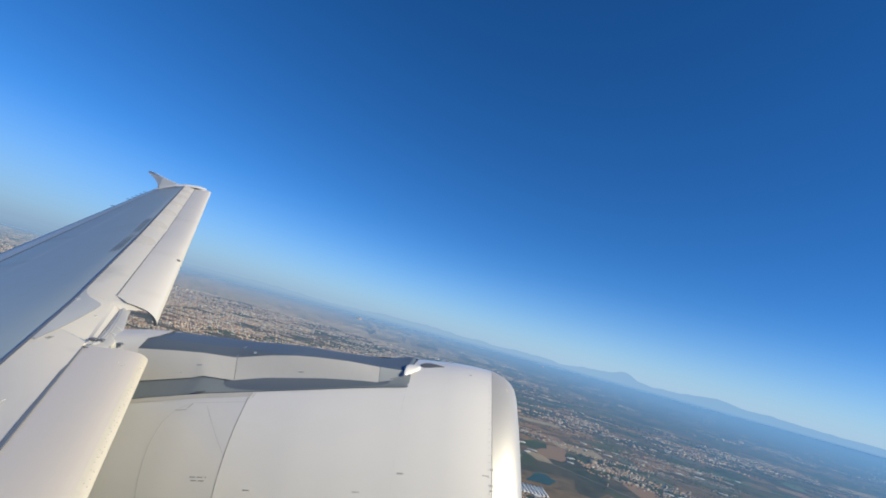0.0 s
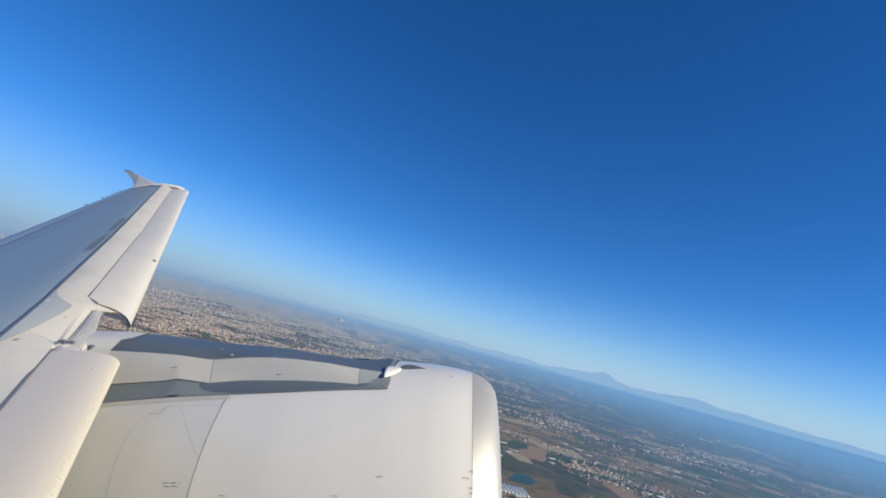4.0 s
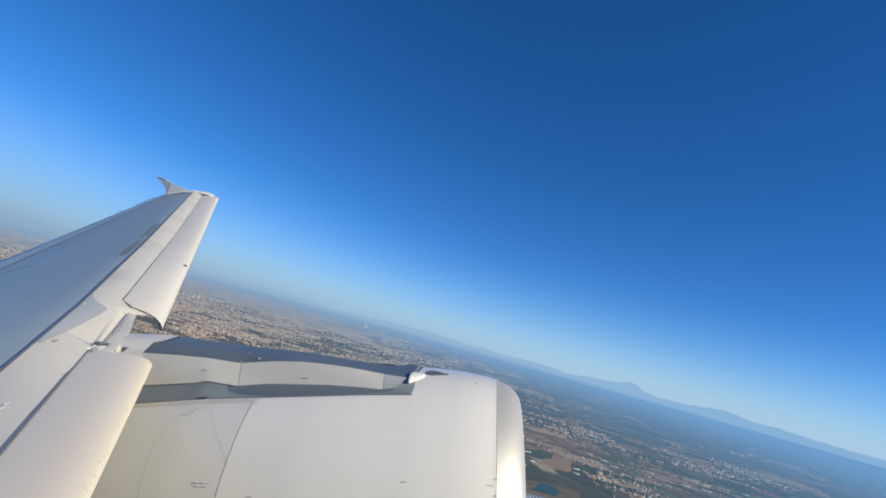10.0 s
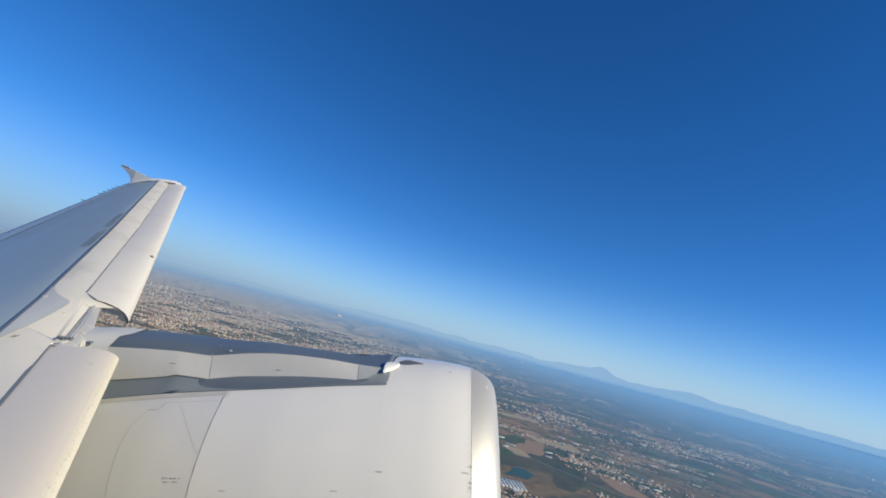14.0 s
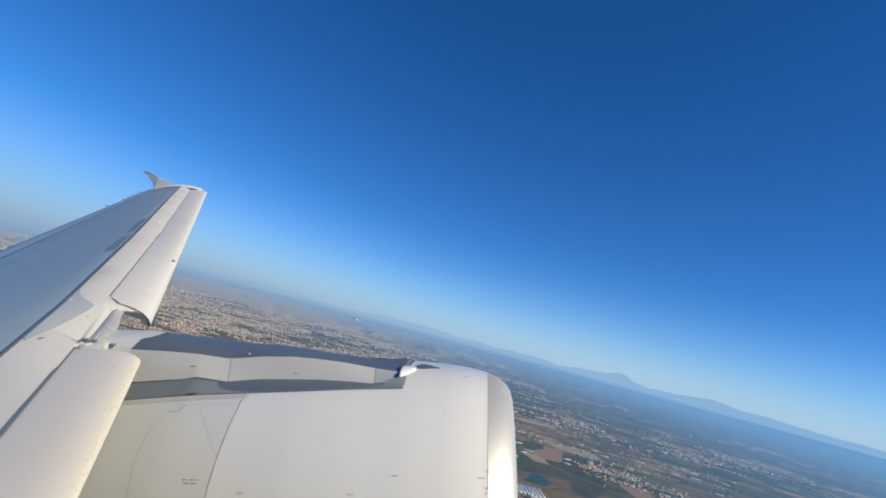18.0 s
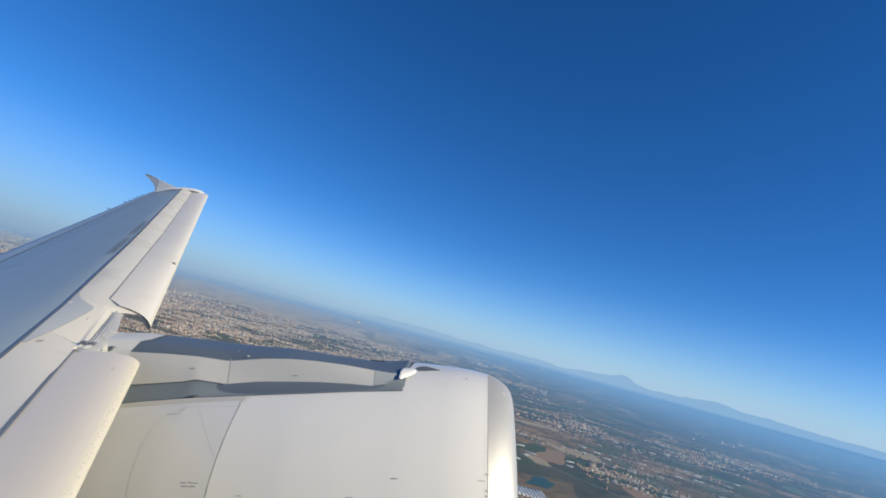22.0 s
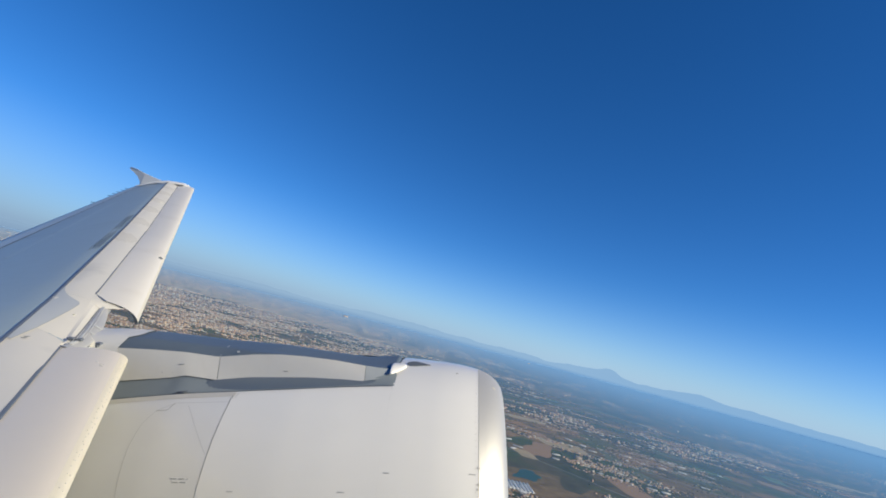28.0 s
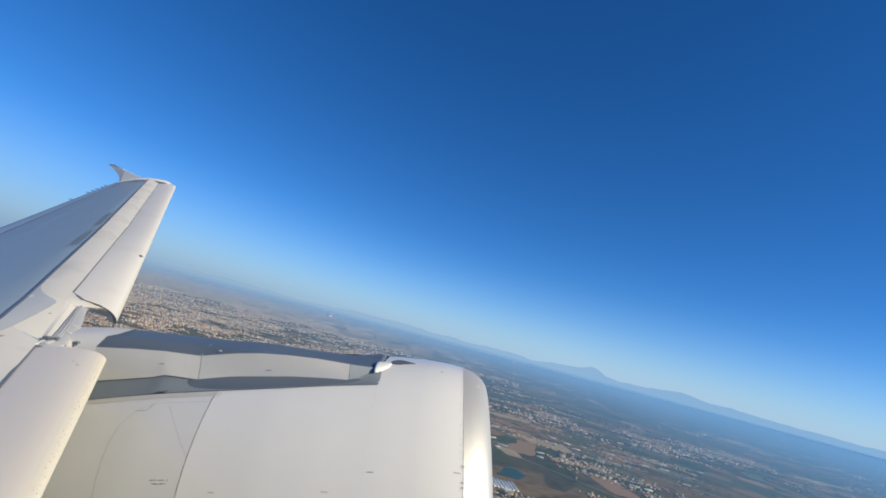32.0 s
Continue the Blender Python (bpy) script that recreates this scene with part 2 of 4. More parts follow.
def slat_rows(le, s, bs, f0, f1, k=14):
    rows = []
    for b in bs:
        p, q = s(b), le(b)
        L = (p - q).length
        up = bez(p, (q.x - 0.015, b, p.z * 0.45 + q.z * 0.55 + 0.10 * L), q, k)
        if 4.4 < b < 4.53:
            cut_at = 0.16 * (4.53 - b) / 0.11
            c = Vector((q.x - 0.015, b, p.z * 0.45 + q.z * 0.55 + 0.10 * L))
            up = [p * (1 - t) ** 2 + c * 2 * t * (1 - t) + q * t * t for t in (cut_at + (1 - cut_at) * i / k for i in range(k + 1))]
        heel = Vector((q.x - 0.07 * L, b, q.z - 0.05 * L))
        back = up[0] - Vector((0, 0, 0.006))
        dn = bez(q, (q.x + 0.004, b, q.z - 0.06 * L), heel, 2)[1:] + bez(heel, (q.x - 0.055 * L, b, p.z * 0.45 + q.z * 0.55 + 0.075 * L), back, 8)[1:]
        ring = up + dn
        i0, i1 = round(f0 * (len(ring) - 1)), round(f1 * (len(ring) - 1))
        rows.append(ring[i0:i1 + 1])
    return rows


def slat(name, le, s, bs, label):
    turn_at = 0.417 if bs[-1] < 4 else 0.5
    ob = part(name, sheet(slat_rows(le, s, bs, 0, turn_at)), SLAT_IN if bs[-1] < 4 else SLAT, airplane, label)
    nose = part("slat_nose", sheet(slat_rows(le, s, bs, turn_at, 1.0)), NOSE, ob, "worn beige slat nose")
    for b in ((bs[0],) if bs[0] > 4 else (bs[-1],)) if bs[0] < 5 else ():
        bm = bmesh.new()
        bm.faces.new([bm.verts.new(p) for p in slat_rows(le, s, [b], 0, 1)[0]])
        part("end_rib", bm, RIB, ob, "dark slat end rib", smooth=False)
    return ob


slat("inboard_slat", LE_IN, S_IN, [-0.1, 0.5, 1.0, 1.5, 2.0, 2.5, 3.0, 3.25, 3.4], "cream-white inboard slat")
for b0, b1 in ((4.42, 7.6), (7.602, 10.3), (10.302, 12.7), (12.702, 14.97)):
    slat("outboard_slat", LE_OUT, S_OUT, ([4.42, 4.475, 4.53] if b0 == 4.42 else [b0]) + [b0 + (b1 - b0) * i / 5 for i in range(1, 6)], "off-white outboard slat")

# fixed nose over the pylon, between the slats: painted lip, bare metal nose with guide rails
BAY_B = [3.50, 3.62, 3.80, 4.00, 4.20, 4.38]
LIP_A = [-2.860, -2.921, -3.007, -3.107, -3.206, -3.291]
LIP_C = [-0.893, -0.885, -0.866, -0.846, -0.825, -0.803]
NOSE_A = [-2.742, -2.794, -2.867, -2.979, -3.105, -3.214]
NOSE_C = [-0.928, -0.931, -0.905, -0.878, -0.857, -0.836]


def bay_lip(b):
    return Vector((float(np.interp(b, BAY_B, LIP_A)), b, float(np.interp(b, BAY_B, LIP_C))))


def bay_nose(b, t):
    p, q = bay_lip(b) + Vector((0.004, 0, -0.002)), Vector((float(np.interp(b, BAY_B, NOSE_A)), b, float(np.interp(b, BAY_B, NOSE_C))))
    return p.lerp(q, t) + Vector((0, 0, 0.016 * 4 * t * (1 - t)))


BAYS = [3.37 + 1.03 * i / 18 for i in range(19)]
part("bay_lip", sheet([[front(b, 0.97) + Vector((0, 0, 0.003)), front(b, 0.97).lerp(bay_lip(b), 0.5) + Vector((0, 0, 0.008)), bay_lip(b), bay_lip(b) + Vector((-0.004, 0, -0.02))] for b in BAYS]), EDGE_PANEL, airplane, "off-white fixed edge above the pylon", smooth=False)
part("bay_nose", sheet([[bay_nose(b, t) for t in (0, 0.2, 0.4, 0.6, 0.8, 0.92, 1)] + [bay_nose(b, 1) + Vector((-0.015, 0, -0.02)), bay_nose(b, 1) + Vector((-0.08, 0, -0.07))] for b in BAYS]), BARE, airplane, "bare metal nose beside the slat end")
for t, w, mat in ((0.10, 0.005, BARE), (0.30, 0.009, MID_GREY), (0.46, 0.004, BARE)):
    rows = []
    for b in BAYS[1:]:
        c = bay_nose(b, t)
        rows.append([c + Vector((-w, 0, -0.004)), c + Vector((-w * 0.8, 0, 0.006)), c + Vector((w * 0.8, 0, 0.005)), c + Vector((w, 0, -0.006))])
    part("slat_rail", sheet(rows, ends=True), mat, airplane, "slat guide rail on the bare nose", smooth=False)
for i in range(9):
    bm = bmesh.new()
    bmesh.ops.create_cone(bm, cap_ends=True, segments=6, radius1=0.005, radius2=0.004, depth=0.008, matrix=Matrix.Translation(bay_nose(3.62 + 0.085 * i, 0.22) + Vector((0, 0, 0.002))))
    part("rail_bolt", bm, GAP, airplane, smooth=False)
for b in (3.72, 3.86):
    part("nose_rib", sheet([[bay_nose(b - 0.006, t) + Vector((0, 0, 0.004)), bay_nose(b, t) + Vector((0, 0, 0.012)), bay_nose(b + 0.006, t) + Vector((0, 0, 0.004))] for t in (0.55, 0.7, 0.85, 1.0)]), MID_GREY, airplane, "thin metal rib on the bare nose")
BRACKET = material("bracket_metal", (0.17, 0.19, 0.22), 0.6, vary=0.2, scale=20)
for a, c, da, dc in ((-2.875, -0.874, 0.050, 0.012), (-2.885, -0.895, 0.022, 0.026), (-2.862, -0.890, 0.014, 0.022), (-2.811, -0.880, 0.040, 0.010), (-2.818, -0.899, 0.030, 0.018), (-2.671, -0.908, 0.038, 0.012), (-2.684, -0.922, 0.014, 0.024)):
    bm = bmesh.new()
    bmesh.ops.create_cube(bm, size=1, matrix=Matrix.Translation((a, 3.52, c)) @ pose(0, 0, 0, 0, 8, 0) @ Matrix.Diagonal((da, 0.03, dc, 1)))
    bmesh.ops.bevel(bm, geom=bm.edges[:], offset=0.003, segments=1)
    part("hinge_bracket", bm, BRACKET, airplane, "dark metal hinge bracket", smooth=False)
# grey wing paint reaching over the edge panel beside the spar line, with its seam
PATCH_B = [3.20, 3.38, 3.70, 4.04, 4.19, 4.225, 4.26, 4.30, 4.36, 4.42, 4.50]
PATCH_S = [0.13, 0.26, 0.48, 0.71, 0.79, 0.74, 0.52, 0.36, 0.22, 0.13, 0.08]


def patch_edge(b):
    return float(np.interp(b, PATCH_B, PATCH_S))


PATCH_AT = [3.20 + 1.30 * i / 52 for i in range(53)]
part("grey_paint_patch", sheet([[front(b, 0.04 + (patch_edge(b) - 0.04) * t) + Vector((0, 0, 0.0075)) for t in (0, 0.25, 0.5, 0.75, 1)] for b in PATCH_AT]), material("patch_grey_paint", (0.44, 0.465, 0.49), 0.42, vary=0.05, scale=1.5), airplane, "grey paint patch on the leading edge")
part("paint_seam", sheet([[front(b, patch_edge(b) - 0.008) + Vector((0, 0, 0.0095)), front(b, patch_edge(b) + 0.012) + Vector((0, 0, 0.0095))] for b in PATCH_AT if b < 4.19]), material("soft_seam", (0.38, 0.40, 0.43), 0.7), airplane)
for b, t in ((3.27, 0.30), (3.30, 0.33)):
    bm = bmesh.new()
    bmesh.ops.create_cube(bm, size=1, matrix=Matrix.Translation(front(b, t) + Vector((0, 0, 0.0065))) @ Matrix.Diagonal((0.06, 0.009, 0.003, 1)))
    part("seam_tab", bm, GAP, airplane, smooth=False)
bm = bmesh.new()
bmesh.ops.create_cone(bm, cap_ends=True, segments=10, radius1=0.012, radius2=0.012, depth=0.006, matrix=Matrix.Translation(front(3.95, 0.83) + Vector((0, 0, 0.006))))
part("filler_plug", bm, GAP, airplane, smooth=False)
for k in range(3):
    bm = bmesh.new()
    c = front(2.2 + 0.05 * k, 0.6) + Vector((0.0, 0, 0.016))
    bmesh.ops.create_cube(bm, size=1, matrix=Matrix.Translation(c) @ Matrix.Diagonal((0.004, 0.028, 0.004, 1)))
    part("stencil_mark", bm, INK, airplane, smooth=False)
# dark gap along the slats' trailing edges
part("slat_gap", sheet([[S_OUT(b) + Vector((0.004, 0, 0.004)), S_OUT(b) + Vector((0.0, 0, 0.007)), S_OUT(b) + Vector((-0.017, 0, 0.008))] for b in (4.53, 5.5, 7, 8.2, 9.5, 11, 13, 14.97)]), SEAL, airplane, "dark gap behind the outboard slat", smooth=False)
part("slat_gap", sheet([[S_IN(b) + Vector((0.004, 0, 0.004)), S_IN(b) + Vector((0.0, 0, 0.007)), S_IN(b) + Vector((-0.022, 0, 0.009))] for b in (-0.1, 1, 2, 3, 3.4)]), SEAL, airplane, "dark gap behind the inboard slat", smooth=False)
bm = bmesh.new()
c = LE_OUT(6.5)
bmesh.ops.create_cube(bm, size=1, matrix=Matrix.Translation(c + Vector((-0.03, 0, 0.06))) @ pose(0, 0, 0, 0, 50, 0) @ Matrix.Diagonal((0.036, 0.05, 0.006, 1)))
part("slat_plate", bm, RIB, airplane, "small dark plate on the slat nose", smooth=False)

cut_edge = [slat_rows(LE_OUT, S_OUT, [b], 0, 0)[0][0] for b in (4.53, 4.50, 4.47, 4.42)]
part("slat_gap", sheet([[p + Vector((0.003, 0.003, 0.003)), p + Vector((-0.008, -0.008, 0.001))] for p in cut_edge]), SEAL, airplane, "dark gap at the slat's cut corner")

rows = []
for b in (4.31, 4.34, 4.37, 4.40, 4.42, 4.475, 4.53, 4.58, 4.62):
    q = slat_rows(LE_OUT, S_OUT, [max(b, 4.42)], 0, 0.3)[0][5]
    q = Vector((q.x, b, q.z - 0.016))
    if b < 4.42:
        q = (bay_lip(min(b, 4.38)) + Vector((0.01, b - min(b, 4.38), -0.002))).lerp(q, (b - 4.31) / 0.11)
    p = front(b, 0.97) + Vector((0, 0, 0.002))
    rows.append([p, p.lerp(q, 0.5) + Vector((0, 0, 0.006)), q])
part("corner_skin", sheet(rows), EDGE_PANEL, airplane, "off-white skin under the slat corner")

# tip: fence and rounded cap
rows = []
for a, c, w in ((-8.40, 0.745, 0.02), (-8.46, 0.79, 0.05), (-8.6, 0.84, 0.07), (-8.8, 0.875, 0.08), (-9.07, 0.915, 0.08), (-9.4, 0.915, 0.08), (-9.8, 0.855, 0.06), (-10.06, 0.812, 0.02)):
    rows.append([Vector((a, 14.96, c - 0.02))] + [Vector((a, 15.0 + w - w * math.cos(math.pi * k / 8), c + 0.045 * math.sin(math.pi * k / 8) * w / 0.08)) for k in range(9)] + [Vector((a, 15.0 + 1.2 * w, c - 0.10)), Vector((a, 14.98, c - 0.16))])
part("tip_cap", sheet(rows), WHITE, airplane, "white wing tip cap")
for up in (1, -1):
    bm = bmesh.new()
    root_f, root_a, tip_f, tip_a = Vector((-9.22, 15.06, 0.93)), Vector((-9.96, 15.06, 0.80)), Vector((-10.25, 15.16, 1.375)), Vector((-10.32, 15.17, 1.34))
    pts = [root_f, Vector((-9.55, 15.08, 1.065)), Vector((-9.81, 15.10, 1.178)), Vector((-10.05, 15.13, 1.30)), tip_f, tip_a, Vector((-10.17, 15.14, 1.22)), Vector((-10.05, 15.12, 1.10)), Vector((-9.97, 15.09, 0.95)), root_a]
    if up < 0:
        pts = [Vector((p.x, p.y + (0.85 - p.z) * -0.1, 1.70 - p.z)) for p in pts]
    a = [bm.verts.new(p + Vector((0, -0.018, 0))) for p in pts]
    b = [bm.verts.new(p + Vector((0, 0.018, 0))) for p in pts]
    bm.faces.new(a)
    bm.faces.new(b[::-1])
    for i in range(len(a)):
        j = (i + 1) % len(a)
        bm.faces.new((a[i], a[j], b[j], b[i]))
    part("wing_tip_fence", bm, WHITE, airplane, "white wing tip fence", smooth=False)

# control surfaces behind the hinge line, dark gap and dischargers
for b0, b1, nm in ((-0.9, 5.2, "inner_flap"), (5.22, 11.6, "outer_flap"), (11.62, 14.7, "aileron")):
    n = max(4, round((b1 - b0) / 0.5))
    rows = [[upper(b0 + (b1 - b0) * i / n, t) + Vector((0, 0, 0.006)) for t in (0.79, 0.85, 0.92, 1.0)] + [upper(b0 + (b1 - b0) * i / n, 1.0) + Vector((-0.02, 0, -0.01))] for i in range(n + 1)]
    part(nm, sheet(rows), FLAP_GREY, airplane, "pale blue-grey " + nm.replace("_", " "))
part("hinge_gap", sheet([[upper(b, 0.772) + Vector((0, 0, 0.004)), upper(b, 0.788) + Vector((0, 0, 0.004))] for b in STATIONS]), SEAL, airplane)
for b0, b1 in ((4.9, 6.5), (6.52, 8.2), (8.22, 9.9), (9.92, 11.5)):
    n = 6
    rows = [[upper(b0 + (b1 - b0) * i / n, t) + Vector((0, 0, 0.004 if t > 0.5 else -0.006)) for t in (0.47, 0.52, 0.55, 0.6, 0.65, 0.7, 0.765)] for i in range(n + 1)]
    part("spoiler", sheet(rows), WING_GREY, airplane, "grey spoiler panel lying flat")
for b in (14.4, 14.1, 13.8, 13.5, 13.2, 12.2):
    c = upper(b, 1.0)
    rows = [[c + Vector((-0.10 * t, 0, 0.01 * t)) + Vector((0, 0.008 * math.cos(k * 2.1), 0.004 + 0.008 * math.sin(k * 2.1))) for k in range(3)] for t in (0, 1)]
    part("static_discharger", sheet(rows, closed=True, ends=True), DARK, airplane, "thin dark static discharger")
# dark worn streaks on the skin beside the spar line
STREAK = material("worn_streak", (0.30, 0.368, 0.41), 0.6, vary=0.25, scale=9)
for b0, b1 in ((6.3, 7.55), (7.65, 9.0)):
    for k in range(6):
        s0 = 0.030 + 0.0085 * k
        rows = []
        for i in range(15):
            b = b0 + 0.05 * math.sin(k * 2.1) + (b1 - b0) * i / 14
            w = 0.0030 * (1 + 0.3 * math.sin(i * 2.3 + b0 + k)) * min(1.0, 0.3 + i / 3, 0.3 + (14 - i) / 3)
            rows.append([upper(b, s0 + w * t) + Vector((0, 0, 0.003)) for t in (-1, 1)])
        part("worn_streak", sheet(rows), STREAK, airplane, "dark worn streak in the grey paint")
# soiled smudges across the leading-edge panels
SMUDGE = material("soot_smudge", (0.60, 0.575, 0.53), 0.6, vary=0.14, scale=5, stain=(0.55, 0.53, 0.49), stain_at=0.5)
for b in (7.1, 8.5, 9.9, 11.2, 12.6, 13.8):
    rows = [[front(b + d + 0.04 * math.sin(9 * t + b), 0.06 + t * k) + Vector((0, 0, 0.0055)) for t in (0, 0.2, 0.4, 0.6, 0.8, 1)] for d, k in ((-0.30, 0.45), (-0.18, 0.78), (0.0, 0.90), (0.15, 0.82), (0.28, 0.55))]
    part("joint_strip", sheet(rows), SMUDGE, airplane, "grey soiled panel joint")
# rivets and stencils on the inboard slat
random.seed(3)
for i in range(30):
    b = 1.75 + 1.5 * i / 29
    for f in random.sample((0.46, 0.46, 0.48, 0.50, 0.50), random.choice((1, 2, 2, 3))):
        r = slat_rows(LE_IN, S_IN, [b + random.uniform(-0.01, 0.01)], 0, 1)[0]
        i0 = int(f * (len(r) - 1))
        c = r[i0].lerp(r[i0 + 1], min(1.0, f * (len(r) - 1) - i0 + random.uniform(0, 0.4)))
        bm = bmesh.new()
        bmesh.ops.create_cone(bm, cap_ends=True, segments=6, radius1=0.0028, radius2=0.002, depth=0.006, matrix=Matrix.Translation(c) @ pose(0, 0, 0, 0, 50, 0))
        part("rivet", bm, RIVET, airplane, smooth=False)
r = slat_rows(LE_IN, S_IN, [3.06, 3.09, 3.12], 0, 1)
for k, (row, i) in enumerate(((0, 7), (1, 7), (2, 6))):
    bm = bmesh.new()
    bmesh.ops.create_cube(bm, size=1, matrix=Matrix.Translation(r[row][i] + Vector((0, 0, 0.001))) @ pose(0, 0, 0, 0, 20, 40 * k) @ Matrix.Diagonal((0.022, 0.004, 0.002, 1)))
    part("stencil_mark", bm, INK, airplane, smooth=False)

# ---- engine ----
AXIS_B, AXIS_C = 3.85, -2.35
PROFILE = [(0.18, 0.985), (0.172, 1.02), (0.145, 1.065), (0.10, 1.105), (0.045, 1.138), (0.0, 1.158), (-0.12, 1.187), (-0.25, 1.208), (-0.47, 1.229), (-0.58, 1.236), (-0.9, 1.252), (-1.2, 1.258), (-1.63, 1.25), (-2.0, 1.225), (-2.4, 1.18), (-2.8, 1.12), (-3.2, 1.05)]


def radius(a):
    for (a0, r0), (a1, r1) in zip(PROFILE, PROFILE[1:]):
        if a1 <= a <= a0:
            return r0 + (r1 - r0) * (a0 - a) / (a0 - a1)
    return PROFILE[-1][1]


def on_cowl(a, phi, lift=0.0):
    """A point on the nacelle; phi in degrees from its top towards the fuselage."""
    r = radius(a) + lift
    return Vector((a, AXIS_B - r * math.sin(radians(phi)), AXIS_C + r * math.cos(radians(phi))))


def revolve(prof, phi0=0, phi1=360, n=96):
    full = phi1 - phi0 >= 360
    m = n if full else n + 1
    return [[Vector((a, AXIS_B - r * math.sin(radians(phi0 + (phi1 - phi0) * i / n)), AXIS_C + r * math.cos(radians(phi0 + (phi1 - phi0) * i / n)))) for i in range(m)] for a, r in prof], full


def smooth_profile(a0, a1, n):
    return [(a0 + (a1 - a0) * i / n, radius(a0 + (a1 - a0) * i / n)) for i in range(n + 1)]


engine = new("engine")
engine.parent = airplane
lip_in = [(0.175, 0.95), (0.12, 0.915), (0.05, 0.885), (-0.1, 0.87)]
rows, full = revolve(lip_in[::-1] + PROFILE[:6])
part("inlet_lip", sheet(rows, full), LIP, engine, "polished bare-metal inlet lip")
rows, full = revolve(smooth_profile(-0.002, -0.5822, 12))
part("inlet_cowl", sheet(rows, full), COWL, engine, "white inlet cowl")


def hinge_angle(a):
    return float(np.interp(-a, [0.58, 1.16, 1.62, 2.4, 3.2], [16.5, 20.1, 21.6, 22.0, 22.0]))


def shell(a0, a1, n, side):
    """Half a cowl from its hinge line at the top to the keel."""
    rows = []
    for a, r in smooth_profile(a0, a1, n):
        h = hinge_angle(a)
        rows.append([on_cowl(a, side * (h + (180 - h) * i / 110)) for i in range(111)])
    return sheet(rows)


for side in (1, -1):
    part("fan_cowl_door", shell(-0.5823, -1.626, 18, side), COWL, engine, "white fan cowl door")
    part("thrust_reverser_cowl", shell(-1.630, -3.2, 18, side), COWL, engine, "white thrust reverser cowl")
rows, full = revolve([(a, r - 0.006) for a, r in smooth_profile(-0.5, -3.2, 24)], 25, 335)
part("cowl_liner", sheet(rows, full), GAP, engine)
rows, full = revolve([(a, r - 0.014) for a, r in smooth_profile(-0.5, -3.2, 24)], -26, 26, 16)
part("cowl_top_beam", sheet(rows, full), PYLON_DARK, engine, "dark beam under the pylon")
rows, full = revolve([(-0.1, 0.87), (-0.6, 0.86), (-1.0, 0.87)])
part("inlet_duct", sheet(rows, full), STEEL, engine)
rows, full = revolve([(-1.0, 0.87), (-1.0, 0.25), (-0.75, 0.12), (-0.62, 0.01)])
part("fan_disc", sheet(rows, full), DARK, engine)
rows, full = revolve([(-2.6, 0.85), (-3.2, 0.8), (-4.0, 0.55), (-4.0, 0.35), (-4.7, 0.03)])
part("core_nozzle", sheet(rows, full), STEEL, engine)
rows, full = revolve([(-3.2, 1.05), (-3.19, 1.03), (-2.6, 0.95), (-2.6, 0.85)])
part("fan_nozzle", sheet(rows, full), STEEL, engine)


def cowl_line(name, pts, width, mat, lift=0.004, parent=engine, label=""):
    """A thin joint that follows the nacelle's skin through (a, phi) points."""
    rows = []
    fine = []
    for (a0, f0), (a1, f1) in zip(pts, pts[1:]):
        k = max(2, int(max(abs(a1 - a0) / 0.08, abs(f1 - f0) / 4)))
        fine += [(a0 + (a1 - a0) * i / k, f0 + (f1 - f0) * i / k) for i in range(k)]
    fine.append(pts[-1])
    mid = [on_cowl(a, f, lift) for a, f in fine]
    for i, p in enumerate(mid):
        d = (mid[min(i + 1, len(mid) - 1)] - mid[max(i - 1, 0)]).normalized()
        n = Vector((0, p.y - AXIS_B, p.z - AXIS_C)).normalized()
        side = d.cross(n) * width / 2
        rows.append([p - side, p + side])
    return part(name, sheet(rows), mat, parent, label)




def cowl_patch(name, outline, mat, lift=0.004, label=""):
    """A small flat patch on the nacelle's skin with the given (a, phi) outline."""
    bm = bmesh.new()
    top = [bm.verts.new(on_cowl(a, f, lift)) for a, f in outline]
    low = [bm.verts.new(on_cowl(a, f, -0.004)) for a, f in outline]
    bm.faces.new(top)
    for i in range(len(top)):
        j = (i + 1) % len(top)
        bm.faces.new((top[i], low[i], low[j], top[j]))
    return part(name, bm, mat, engine, label, smooth=False)


def bar(a, phi, length, height, mat=INK):
    h = math.degrees(height / 1.2) / 2
    cowl_patch("stencil_bar", [(a, phi - h), (a + length, phi - h), (a + length, phi + h), (a, phi + h)], mat, 0.003)


cowl_line("panel_joint", [(-1.90, 27.2), (-1.865, 29.2), (-1.80, 33.5), (-1.72, 38.5), (-1.64, 43.2)], 0.0022, JOINT, 0.0003)
# white line beside the joint: the glint on its edge put into colour
cowl_line("joint_glint", [(-1.894, 27.2), (-1.859, 29.2), (-1.794, 33.5), (-1.714, 38.5), (-1.636, 43.0)], 0.0022, WHITE, 0.0004)
cowl_line("panel_joint", [(-2.02, 26.2), (-2.108, 28.6), (-2.158, 33.3), (-2.166, 40.1), (-2.155, 45.3), (-2.138, 50.9), (-2.11, 57), (-2.05, 66)], 0.003, JOINT, 0.0008)
cowl_line("access_bracket", [(-2.11, 28.6), (-2.033, 28.6), (-2.005, 25.9)], 0.005, GAP, 0.001)
cowl_line("panel_joint", [(-1.995, 25.9), (-1.64, 25.9)], 0.003, JOINT, 0.0008)
cowl_line("joint_edge", [(-1.600, 22.0), (-1.607, 24.3), (-1.634, 24.5), (-1.629, 26.5), (-1.628, 60), (-1.628, 110)], 0.003, GAP, 0.001)
